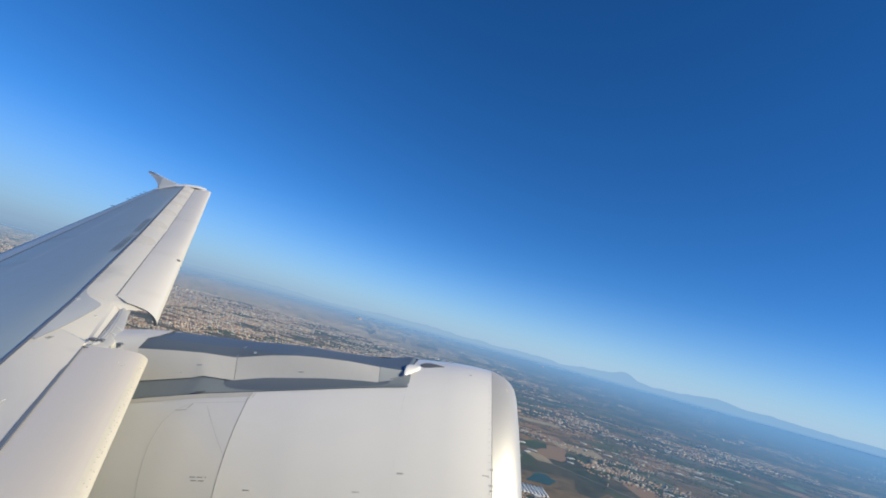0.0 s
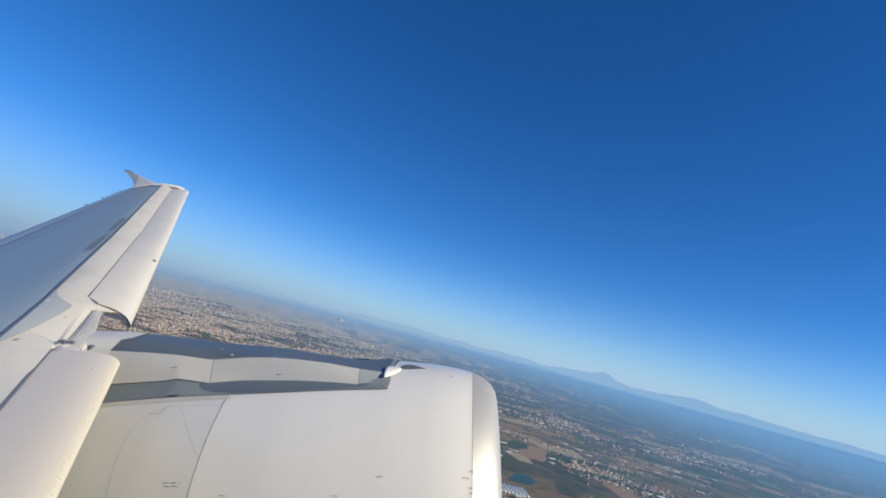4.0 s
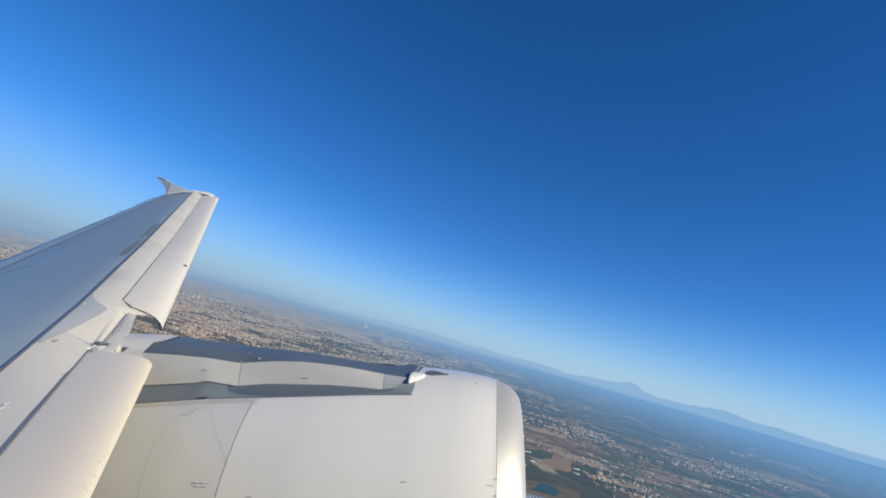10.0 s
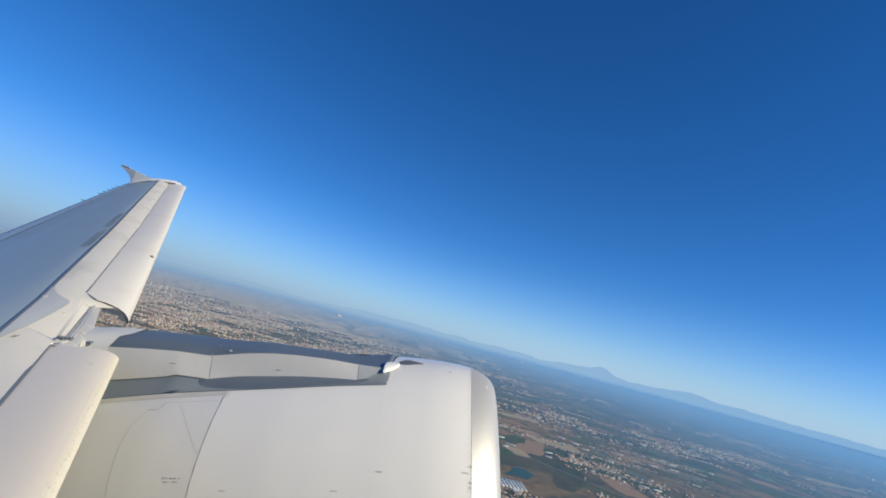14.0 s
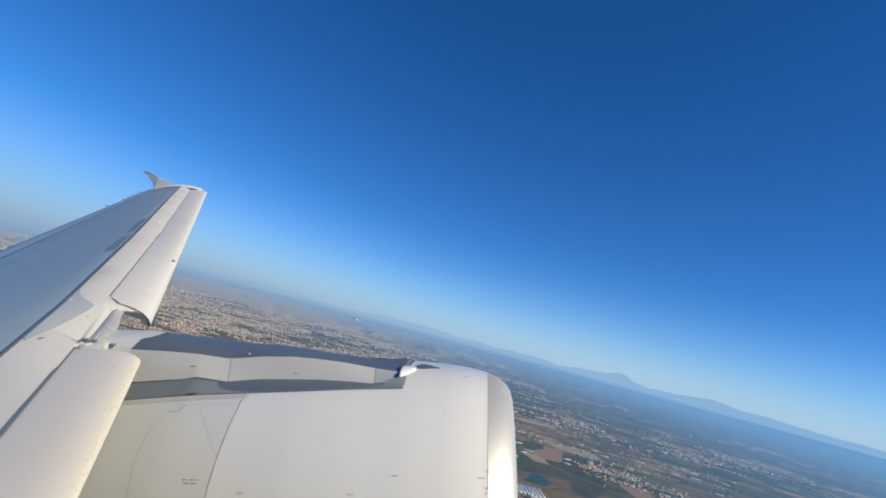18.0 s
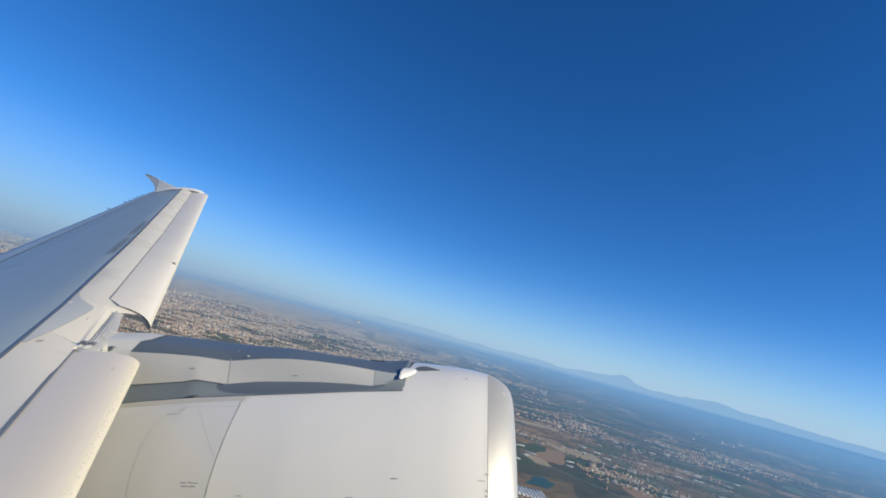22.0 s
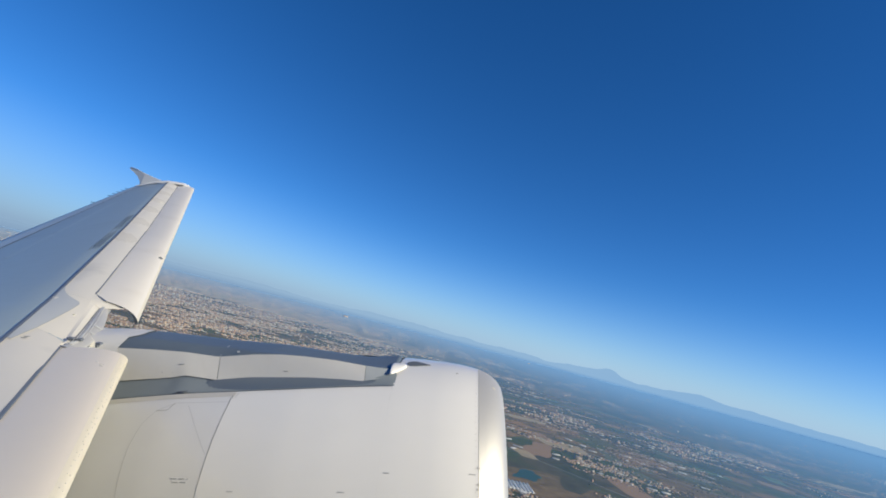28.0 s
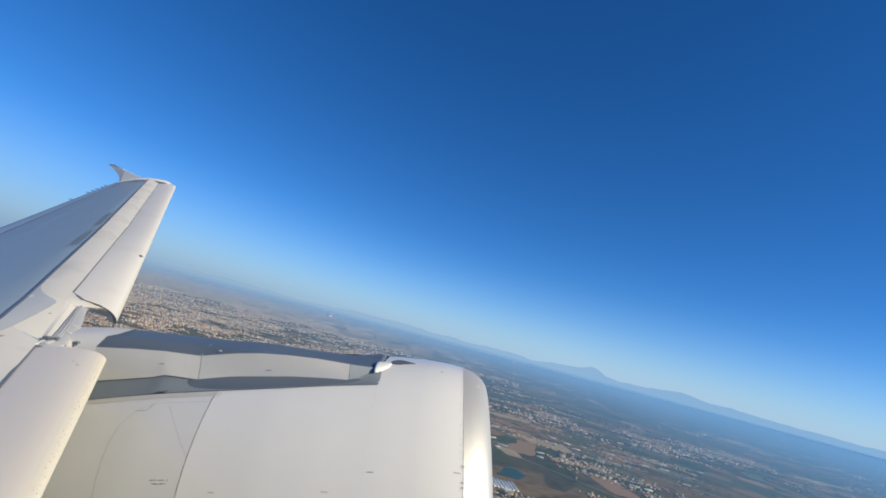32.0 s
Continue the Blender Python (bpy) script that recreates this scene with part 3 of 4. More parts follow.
# painted glint along this joint too
cowl_line("joint_glint", [(-1.595, 22.0), (-1.602, 24.2), (-1.629, 24.4), (-1.6235, 26.5), (-1.6225, 60), (-1.6225, 110)], 0.0028, WHITE, 0.0012)
cowl_line("hinge_trim", [(a, hinge_angle(a) + 0.35) for a in (-0.6, -0.9, -1.2, -1.6)], 0.010, WHITE, 0.002, label="white hinge edge trim")
cowl_line("hinge_trim", [(a, hinge_angle(a) + 1.2) for a in (-1.615, -2.0, -2.4, -2.8)], 0.042, EDGE_PANEL, 0.002, label="white hinge edge trim")
cowl_line("hinge_latch", [(-1.97, 21.2), (-2.05, 21.4)], 0.014, RIB, 0.010, label="dark hinge latch")
cowl_line("lip_seam", [(0.0, -60), (0.0, 0), (0.0, 60), (0.0, 120)], 0.004, RIVET, 0.0012)
cowl_line("panel_joint", [(-0.583, 17.0), (-0.583, 27.0)], 0.0015, JOINT, 0.0008)
cowl_patch("air_scoop", [(-0.534, -1.2), (-0.525, -2.9), (-0.503, -4.3), (-0.47, -4.8), (-0.42, -3.6), (-0.37, -2.1), (-0.355, -1.7), (-0.40, -0.6), (-0.457, 0.9), (-0.497, 1.3), (-0.52, 0.6)], RIB, 0.004, "dark teardrop air scoop")
for a, f, ln in ((-1.80, 49.6, 0.11), (-1.785, 50.5, 0.085), (-1.44, 52.4, 0.048), (-0.80, 51.6, 0.042), (-0.552, 46.3, 0.05), (-0.056, 45.0, 0.042)):
    k = max(3, int(ln / 0.012))
    for i in range(k):
        if i % 4 != 3:
            bar(a + ln * i / k, f, ln / k * 0.7, 0.005)
for a, f in ((-0.008, 43.0), (-0.012, 49.0), (-0.010, 47.6), (-0.163, 3.1)):
    bar(a, f, 0.016, 0.010, GAP)
bar(0.10, 4.5, 0.02, 0.014, NOSE)
# rivets round the inlet cowl's front edge
for i in range(34):
    bar(-0.018, 8 + i * 2.2, 0.003, 0.003, RIVET)
# white nose cone of the pylon on the inlet cowl
rows = []
for t in (-0.10, -0.09, -0.06, -0.03, 0, 0.15, 0.35, 0.6, 0.85, 1.0):
    a = -0.634 + 0.15 * t
    w = 0.112 * math.sqrt(1 - t ** 2 * 0.98) if t >= 0 else 0.112 * (1 - 0.35 * (t / 0.10) ** 2)
    c = on_cowl(-0.616 + 0.09 * max(0, t), 4.5 - 2.0 * t, 0) + Vector((min(0, t) * 0.10, -0.034 * (1 - max(0, t)), 0.012))
    rows.append([c + Vector((0, -w * math.cos(math.pi * i / 10) * 1.0, (0.036 * (1 - 0.6 * t) if t >= 0 else 0.32 * w) * math.sin(math.pi * i / 10) - 0.012)) for i in range(11)])
part("pylon_nose_cone", sheet(rows, ends=True), WHITE, engine, "small white pylon nose cone")

# ---- pylon ----
TOP = [(-0.62, -1.10), (-0.673, -1.10), (-0.868, -1.088), (-1.086, -1.062), (-1.308, -1.032), (-1.488, -1.004), (-1.992, -0.968), (-2.227, -0.941), (-2.50, -0.912), (-2.72, -0.90)]
PTOP = [(-0.62, -1.10), (-0.80, -1.06), (-1.022, -1.024), (-1.231, -1.002), (-1.40, -0.992), (-1.60, -0.995), (-1.854, -1.016), (-2.097, -0.986), (-2.321, -0.972), (-2.586, -0.963), (-2.72, -0.96)]
PBOT = [(-0.62, -1.14), (-0.787, -1.151), (-1.212, -1.176), (-1.549, -1.195), (-1.848, -1.165), (-2.079, -1.137), (-2.155, -1.153), (-2.537, -1.185), (-2.72, -1.19)]


def along(table, a):
    t = table[::-1]
    return float(np.interp(a, [p[0] for p in t], [p[1] for p in t]))


pylon = new("pylon")
pylon.parent = airplane
feet = []
FOOT = material('pylon_foot_paint', (0.20, 0.235, 0.265), 0.8, vary=0.1, scale=2)
A_PYLON = [-0.574, -0.596] + [-0.62 - 0.04 * i for i in range(53)] + [-3.2, -4.0]
rows = []
for a in A_PYLON:
    w = min(1.0, 0.8 + (-0.62 - a) * 1.2)
    t, pt, pb = along(TOP, a), along(PTOP, a), along(PBOT, a)
    foot = on_cowl(max(a, -3.0), hinge_angle(a) - 0.3, 0.0)
    foot.x = a
    half = [Vector((a, AXIS_B - 0.12 * w, pb - 0.12)), Vector((a, AXIS_B - 0.285 * w, pb)), Vector((a, AXIS_B - 0.225 * w, pt)), Vector((a, AXIS_B - 0.16 * w, t * 0.75 + pt * 0.25 + 0.012)), Vector((a, AXIS_B - 0.08 * w, t))]
    half[3].z = min(half[3].z, t + 0.004)
    if a < -0.58:
        rows.append(half + [Vector((p.x, 2 * AXIS_B - p.y, min(p.z, t - 0.018 * k * min(1.0, max(0.0, (-0.64 - a) / 0.2))))) for k, p in enumerate(half[::-1])])
    rise = 0.022 * min(1.0, max(0.0, 1 - (-0.60 - a) / 0.16))
    feet.append([Vector((a, foot.y, foot.z)), Vector((a, AXIS_B - 0.287 * w - 0.004, pb - 0.012 + rise)), Vector((a, AXIS_B - 0.283 * w, pb + 0.004 + rise))])
part("pylon_foot", sheet(feet), FOOT, pylon, "dark grey pylon foot along the cowl hinge")
part("pylon_body", sheet(rows, ends=True), PYLON_DARK, pylon, "dark blue-grey pylon body")
for a0, a1 in ((-0.79, -1.840), (-1.843, -2.62)):
    rows = []
    for i in range(25):
        a = a0 + (a1 - a0) * i / 24
        w = min(1.0, 0.8 + (-0.62 - a) * 1.2)
        pt, pb = along(PTOP, a), along(PBOT, a)
        lo, hi = Vector((a, AXIS_B - 0.285 * w, pb)), Vector((a, AXIS_B - 0.225 * w, pt))
        rows.append([lo.lerp(hi, s) + Vector((0, -0.008, 0)) for s in (0, 0.25, 0.5, 0.75, 1)])
    ob = part("pylon_side_panel", sheet(rows), PANEL, pylon, "off-white pylon side panel")

FORE = material("pylon_fore_grey", (0.30, 0.33, 0.365), 0.42, vary=0.08, scale=3)
rows = []
for i in range(11):
    a = -0.612 - 0.176 * i / 10
    w = min(1.0, 0.8 + (-0.62 - a) * 1.2)
    pt, pb = along(PTOP, a), along(PBOT, a)
    lo, hi = Vector((a, AXIS_B - 0.285 * w, pb)), Vector((a, AXIS_B - 0.225 * w, pt))
    rows.append([lo.lerp(hi, s) + Vector((0, -0.005, 0)) for s in (0, 0.25, 0.5, 0.75, 1)])
part("pylon_fore_panel", sheet(rows), FORE, pylon, "mid-grey pylon fore panel")

# white aft end of the pylon, running in under the wing
AFT = [(-0.285, -2.626), (-0.225, -2.60), (-0.16, -2.57), (-0.08, -2.535), (0.08, -2.52), (0.225, -2.55)]
rows = []
for i in range(13):
    ring = []
    for k, (w, a0) in enumerate(AFT):
        a = a0 + (-3.05 - a0) * i / 12
        t, pt, pb = along(TOP, a), along(PTOP, a), along(PBOT, a)
        ring.append(Vector((a, AXIS_B + w * 1.02 - (0.008 if k < 2 else 0), (pb, pt + 0.004, t * 0.75 + pt * 0.25 + 0.02, t + 0.007, t + 0.007, pt + 0.006)[k])))
    rows.append(ring)
part("pylon_aft_fairing", sheet(rows), PANEL, pylon, "off-white aft fairing of the pylon")

# small marks and the joint band on the pylon
def pylon_mark(name, a, b, c, da, dc, mat):
    bm = bmesh.new()
    bmesh.ops.create_cube(bm, size=1, matrix=Matrix.Translation((a, b - 0.010, c)) @ Matrix.Diagonal((da, 0.004, dc, 1)))
    part(name, bm, mat, pylon, smooth=False)


pylon_mark("stencil_mark", -2.11, 3.595, -1.066, 0.036, 0.005, INK)
pylon_mark("stencil_mark", -1.351, 3.592, -1.10, 0.034, 0.005, INK)
for a in (-2.172, -2.248):
    pylon_mark("drain_hole", a, 3.580, -1.122, 0.005, 0.006, INK)
pylon_mark("arrow_mark", -1.72, 3.655, -0.985, 0.018, 0.010, WHITE)
rows = []
for k in range(6):
    t = k / 5
    c = Vector((-1.845, AXIS_B - 0.225 - 0.006, along(PTOP, -1.845))).lerp(Vector((-1.845, AXIS_B - 0.075, along(TOP, -1.845) + 0.006)), t)
    c.z += 0.010 * math.sin(math.pi * t)
    rows.append([c + Vector((-0.003, 0, 0)), c + Vector((0.003, 0, 0))])
part("joint_band", sheet(rows), MID_GREY, pylon, "pale joint band over the pylon")

# ---- fuselage, with the open window round the eye ----
FUS_B, FUS_C, FUS_R = -1.87, -0.30, 1.98
WIN_A, WIN_F = 0.19, 6.5
a_cuts = [-19, -15, -11, -8, -5, -3, -1.5, -0.6, -WIN_A, WIN_A, 0.6, 1.5, 3, 5, 7, 8.5, 9.5, 10.1, 10.4]
f0 = math.degrees(math.asin(-FUS_C / FUS_R))
f_cuts = [f0 - WIN_F + 2 * WIN_F * i for i in range(2)]
k = 44
f_all = f_cuts + [f_cuts[1] + (360 - 2 * WIN_F) * i / k for i in range(1, k)]


def fus(a, f):
    r = FUS_R
    lift = 0.0
    if a > 5:
        r *= math.sqrt(max(0.002, 1 - ((a - 5) / 5.42) ** 2))
        lift = -0.5 * (1 - r / FUS_R)
    if a < -8:
        r *= 1 - 0.06 * (-8 - a)
        lift = 0.06 * (-8 - a)
    return Vector((a, FUS_B + r * math.cos(radians(f)), FUS_C + lift + r * math.sin(radians(f))))


bm = bmesh.new()
vs = [[bm.verts.new(fus(a, f)) for f in f_all] for a in a_cuts]
for i in range(len(a_cuts) - 1):
    for j in range(len(f_all)):
        if a_cuts[i] == -WIN_A and j == 0:
            continue
        bm.faces.new((vs[i][j], vs[i][(j + 1) % len(f_all)], vs[i + 1][(j + 1) % len(f_all)], vs[i + 1][j]))
bm.faces.new(vs[0])
bm.faces.new(vs[-1])
part("fuselage", bm, WHITE, airplane, "white painted fuselage")
rows = []
for i in range(48):
    th = 2 * math.pi * i / 48
    c, s = math.cos(th), math.sin(th)
    ex = lambda v: math.copysign(abs(v) ** 0.6, v)
    sq = 1 / max(abs(c), abs(s))
    za = math.sin(radians(WIN_F)) * FUS_R
    rows.append([Vector((0.14 * ex(c), 0.075, 0.19 * ex(s))), Vector((0.145 * ex(c), 0.095, 0.195 * ex(s))), Vector((WIN_A * c * sq * 1.02, 0.092, za * s * sq * 1.02))])
rows.append(rows[0])
part("window_frame", sheet(rows), WHITE, airplane)

# ---- the plain ----
def plain_material():
    m = bpy.data.materials.new("farmland")
    m.use_nodes = True
    nt, ln = m.node_tree.nodes, m.node_tree.links
    bsdf = nt["Principled BSDF"]
    bsdf.inputs["Roughness"].default_value = 0.95
    bsdf.inputs["Specular IOR Level"].default_value = 0.1
    co = nt.new("ShaderNodeTexCoord")
    warp = nt.new("ShaderNodeTexNoise")
    warp.inputs["Scale"].default_value = 0.006
    mixv = nt.new("ShaderNodeVectorMath")
    mixv.operation = "MULTIPLY_ADD"
    mixv.inputs[1].default_value = (60, 60, 0)
    ln.new(co.outputs["Object"], warp.inputs["Vector"])
    ln.new(warp.outputs["Color"], mixv.inputs[0])
    ln.new(co.outputs["Object"], mixv.inputs[2])
    vor = nt.new("ShaderNodeTexVoronoi")
    vor.inputs["Scale"].default_value = 0.027
    ln.new(mixv.outputs[0], vor.inputs["Vector"])
    ramp = nt.new("ShaderNodeValToRGB")
    ramp.color_ramp.interpolation = "CONSTANT"
    cols = [(0.085, 0.092, 0.052), (0.135, 0.108, 0.07), (0.068, 0.075, 0.045), (0.18, 0.13, 0.08), (0.075, 0.095, 0.045), (0.105, 0.09, 0.06), (0.22, 0.15, 0.09), (0.08, 0.075, 0.052)]
    el = ramp.color_ramp.elements
    while len(el) < len(cols):
        el.new(0.5)
    for i, c in enumerate(cols):
        el[i].position, el[i].color = i / len(cols), (*c, 1)
    sep = nt.new("ShaderNodeSeparateColor")
    ln.new(vor.outputs["Color"], sep.inputs["Color"])
    ln.new(sep.outputs["Red"], ramp.inputs["Fac"])
    fine = nt.new("ShaderNodeTexNoise")
    fine.inputs["Scale"].default_value, fine.inputs["Detail"].default_value = 0.12, 6
    ln.new(co.outputs["Object"], fine.inputs["Vector"])
    mix = nt.new("ShaderNodeMix")
    mix.data_type, mix.blend_type = "RGBA", "OVERLAY"
    mix.inputs["Factor"].default_value = 0.8
    ln.new(ramp.outputs["Color"], mix.inputs["A"])
    ln.new(fine.outputs["Fac"], mix.inputs["B"])
    wide = nt.new("ShaderNodeTexVoronoi")
    wide.inputs["Scale"].default_value = 0.0075
    ln.new(mixv.outputs[0], wide.inputs["Vector"])
    tint = nt.new("ShaderNodeValToRGB")
    for k, c in enumerate(((0.55, 0.62, 0.6), (1.25, 1.05, 0.85))):
        tint.color_ramp.elements[k].color = (*c, 1)
    sep2 = nt.new("ShaderNodeSeparateColor")
    ln.new(wide.outputs["Color"], sep2.inputs["Color"])
    ln.new(sep2.outputs["Green"], tint.inputs["Fac"])
    mix3 = nt.new("ShaderNodeMix")
    mix3.data_type, mix3.blend_type = "RGBA", "MULTIPLY"
    mix3.inputs["Factor"].default_value = 0.8
    ln.new(mix.outputs["Result"], mix3.inputs["A"])
    ln.new(tint.outputs["Color"], mix3.inputs["B"])
    ln.new(mix3.outputs["Result"], bsdf.inputs["Base Color"])
    return m


PLAIN = plain_material()
bm = bmesh.new()
bmesh.ops.create_circle(bm, cap_ends=True, segments=128, radius=4950)
ground = part("ground", bm, PLAIN, None, smooth=False)
tagged(ground, "flat plain of brown and green fields", "ground", kind="structure")

rng = np.random.default_rng(5)


def block_mesh(name, centers, sizes, turns, roof, mats):
    """Many houses in one mesh: walls, sloping roof, ridge. roof: height of the roof as a share of the narrow side."""
    n = len(centers)
    ux = np.array([-1, 1, 1, -1]) * 0.5
    uy = np.array([-1, -1, 1, 1]) * 0.5
    cs, sn = np.cos(turns)[:, None], np.sin(turns)[:, None]
    w, d, h = sizes[:, 0:1], sizes[:, 1:2], sizes[:, 2:3]
    rings = []
    inset = np.minimum(w, d) * 0.42 * (roof[:, None] > 0.05)
    for k, z in enumerate((0 * h, h, h + roof[:, None] * np.minimum(w, d))):
        ww, dd = (w, d) if k < 2 else (w - 2 * inset, d - 2 * inset)
        x, y = ux * ww, uy * dd
        px, py = centers[:, 0:1] + x * cs - y * sn, centers[:, 1:2] + x * sn + y * cs
        rings.append(np.stack([px, py, np.broadcast_to(z, px.shape)], -1))
    verts = np.concatenate(rings, 1).reshape(-1, 3)
    base = [(0, 1, 5, 4), (1, 2, 6, 5), (2, 3, 7, 6), (3, 0, 4, 7), (4, 5, 9, 8), (5, 6, 10, 9), (6, 7, 11, 10), (7, 4, 8, 11), (8, 9, 10, 11)]
    quads = (np.array(base)[None] + 12 * np.arange(n)[:, None, None]).reshape(-1, 4)
    me = bpy.data.meshes.new(name)
    me.vertices.add(len(verts))
    me.vertices.foreach_set("co", verts.ravel())
    me.loops.add(quads.size)
    me.loops.foreach_set("vertex_index", quads.ravel().astype(np.int32))
    me.polygons.add(len(quads))
    me.polygons.foreach_set("loop_start", np.arange(0, quads.size, 4, dtype=np.int32))
    me.polygons.foreach_set("material_index", np.tile(np.array([0, 0, 0, 0, 1, 1, 1, 1, 1], dtype=np.int32), n))
    for m in mats:
        me.materials.append(m)
    me.update(calc_edges=True)
    return new(name, me)


WALLS = island_material("plastered_walls", [(0.74, 0.53, 0.35), (0.78, 0.62, 0.44), (0.70, 0.45, 0.28), (0.82, 0.73, 0.60), (0.60, 0.43, 0.31), (0.76, 0.58, 0.40), (0.40, 0.34, 0.29), (0.84, 0.78, 0.68)])
ROOFS = island_material("clay_roofs", [(0.44, 0.27, 0.19), (0.54, 0.35, 0.24), (0.36, 0.24, 0.17), (0.56, 0.47, 0.38), (0.40, 0.38, 0.36), (0.58, 0.42, 0.31), (0.68, 0.64, 0.59), (0.28, 0.25, 0.23)])
PALE = island_material("pale_sheds", [(0.68, 0.67, 0.65), (0.54, 0.53, 0.52), (0.74, 0.73, 0.71), (0.45, 0.45, 0.46)])


def town_density(x, y):
    p = Vector((x * 0.0029, y * 0.0029, 3.0))
    v = 1.0 * noise.noise(p) + 0.9 * noise.noise(p * 3.1) + 1.6 * noise.noise(Vector((p.x * 5, p.y * 16, 1)))
    v += 1.1 * noise.noise(Vector((x * 0.011, y * 0.0062, 5))) * min(1.0, max(0.3, y / 1200))
    west = min(1.0, max(-0.8, (60 - x) / 420))
    return 1.5 * v + 0.85 * west - 0.42 + 0.35 * min(1.0, max(0.0, (y - 700) / 500))


def scatter(n, r0, r1, power, need):
    pts = []
    while len(pts) < n:
        u = rng.random()
        r = (r0 ** power + (r1 ** power - r0 ** power) * u) ** (1 / power)
        az = radians(rng.uniform(-56, 52))
        x, y = math.sin(az) * r, math.cos(az) * r
        if town_density(x, y) + rng.normal(0, 0.20) > need:
            pts.append((x, y))
    return np.array(pts)


def open_land(x, y):
    """The pond, its greenhouses and the brown fields beside it."""
    return 52 < x < 138 and 368 < y < 606


def streets(r0, r1, sx, sy, turn, need):
    """House plots along bent streets between two distances, where the town is dense enough: x, y, bearing."""
    n = int(r1 / min(sx, sy)) + 2
    out = []
    cs, sn = math.cos(turn), math.sin(turn)
    for i in range(-n, n):
        for j in range(-n, n):
            if j % 7 == 0 or i % 11 == 0:
                continue
            x, y = (i * sx) * cs - (j * sy) * sn, (i * sx) * sn + (j * sy) * cs
            r = math.hypot(x, y)
            if y < 0.55 * r or not r0 * 0.95 < r < r1 * 1.05:
                continue
            q = Vector((x * 0.0022, y * 0.0022, 7.0))
            wx, wy = 45 * noise.noise(q), 45 * noise.noise(q + Vector((31, 0, 0)))
            x, y = x + wx + rng.normal(0, 0.12 * sx), y + wy + rng.normal(0, 0.12 * sy)
            r = math.hypot(x, y)
            if r0 < r < r1 and not open_land(x, y) and town_density(x, y) + rng.normal(0, 0.28) > need:
                out.append((x, y, turn + 0.9 * noise.noise(q * 1.7)))
    return np.array(out)


lots = []
for r0, r1, sx, sy, turn, need, grow, tall in ((330, 800, 3.0, 4.2, 0.12, -0.05, 0.64, 0.70), (800, 1300, 4.9, 7.0, 0.02, 0.22, 1.1, 0.9), (1300, 2000, 7.2, 10.5, -0.12, 0.2, 1.7, 1.1), (2000, 3200, 12.0, 17.0, 0.1, 0.1, 2.9, 1.4), (3200, 4600, 19.0, 26.0, 0.0, 0.1, 4.5, 1.7)):
    got = streets(r0, r1, sx, sy, turn, need)
    k = len(got)
    wide = grow * np.stack([rng.uniform(1.3, 4.2, k), rng.uniform(1.2, 2.4, k)], 1)
    high = tall * (0.45 + rng.gamma(2.6, 0.26, k)) * np.array([1 + 0.9 * max(-0.4, noise.noise(Vector((x * 0.012, y * 0.008, 15)))) for x, y in got[:, :2]])
    high[rng.random(k) < 0.05] *= 1.9
    hall = rng.random(k) < 0.035
    wide[hall] *= rng.uniform(1.6, 3.2, (hall.sum(), 1))
    lots.append(np.column_stack([got, wide, high]))
VILLAGE_WALLS = island_material("weathered_walls", [(0.56, 0.37, 0.24), (0.60, 0.44, 0.30), (0.48, 0.30, 0.19), (0.64, 0.54, 0.43), (0.44, 0.33, 0.25), (0.70, 0.63, 0.54)])
VILLAGE_ROOFS = island_material("brown_roofs", [(0.34, 0.20, 0.13), (0.40, 0.25, 0.17), (0.28, 0.18, 0.12), (0.36, 0.27, 0.20), (0.30, 0.27, 0.24), (0.48, 0.42, 0.36)])
rest = np.concatenate(lots[1:])
east = (rest[:, 0] > 90) & (np.hypot(rest[:, 0], rest[:, 1]) < 1700)
got = np.concatenate([lots[0], rest[east]])
n = len(got)
village = block_mesh("village_houses", got[:, :2], got[:, 3:6], got[:, 2] + rng.normal(0, 0.06, n), np.where(rng.random(n) < 0.7, 0.2, 0.0), [VILLAGE_WALLS, VILLAGE_ROOFS])
tagged(village, "small brown-roofed village houses among the fields", "village", kind="stuff")
lots = rest[~east]
n = len(lots)
town = block_mesh("town_houses", lots[:, :2], lots[:, 3:6], lots[:, 2] + rng.normal(0, 0.06, n), np.where(rng.random(n) < 0.55, 0.16, 0.0), [WALLS, ROOFS])
tagged(town, "dense town of cream houses with clay roofs", "town", kind="stuff")

sheds = scatter(1700, 330, 4000, 1.1, -0.9)
n = len(sheds)
shed = block_mesh("pale_warehouses", sheds, np.stack([rng.uniform(3, 11, n), rng.uniform(2, 4, n), rng.uniform(0.5, 0.9, n)], 1), rng.normal(0.2, 0.3, n), np.zeros(n), [PALE, PALE])
tagged(shed, "long pale warehouses with flat roofs", "warehouses", kind="stuff")

# tree clumps between the houses
spots = []
while len(spots) < 36000:
    r, az = 300 + 2900 * rng.random() ** 1.25, radians(rng.uniform(-56, 52))
    x, y = r * math.sin(az), r * math.cos(az)
    if -1.0 < town_density(x, y) + rng.normal(0, 0.15) < 0.28 and not open_land(x, y):
        spots.append((x, y))
trees = np.array(spots)
n = len(trees)
octa = np.array([(1, 0, 0.5), (0.3, 0.95, 0.55), (-0.8, 0.6, 0.45), (-0.8, -0.6, 0.5), (0.3, -0.95, 0.5), (0.1, 0, 1.15), (0, 0, 0)])
tsize = rng.uniform(0.35, 1.15, n) * np.clip(np.hypot(trees[:, 0], trees[:, 1]) / 700, 1, 3.6)
tv = octa[None] * tsize[:, None, None] * rng.uniform(0.6, 1.35, (n, 7, 3))
tv[:, :, 2] *= 0.8
tv[:, :, 0] += trees[:, 0:1]
tv[:, :, 1] += trees[:, 1:2]
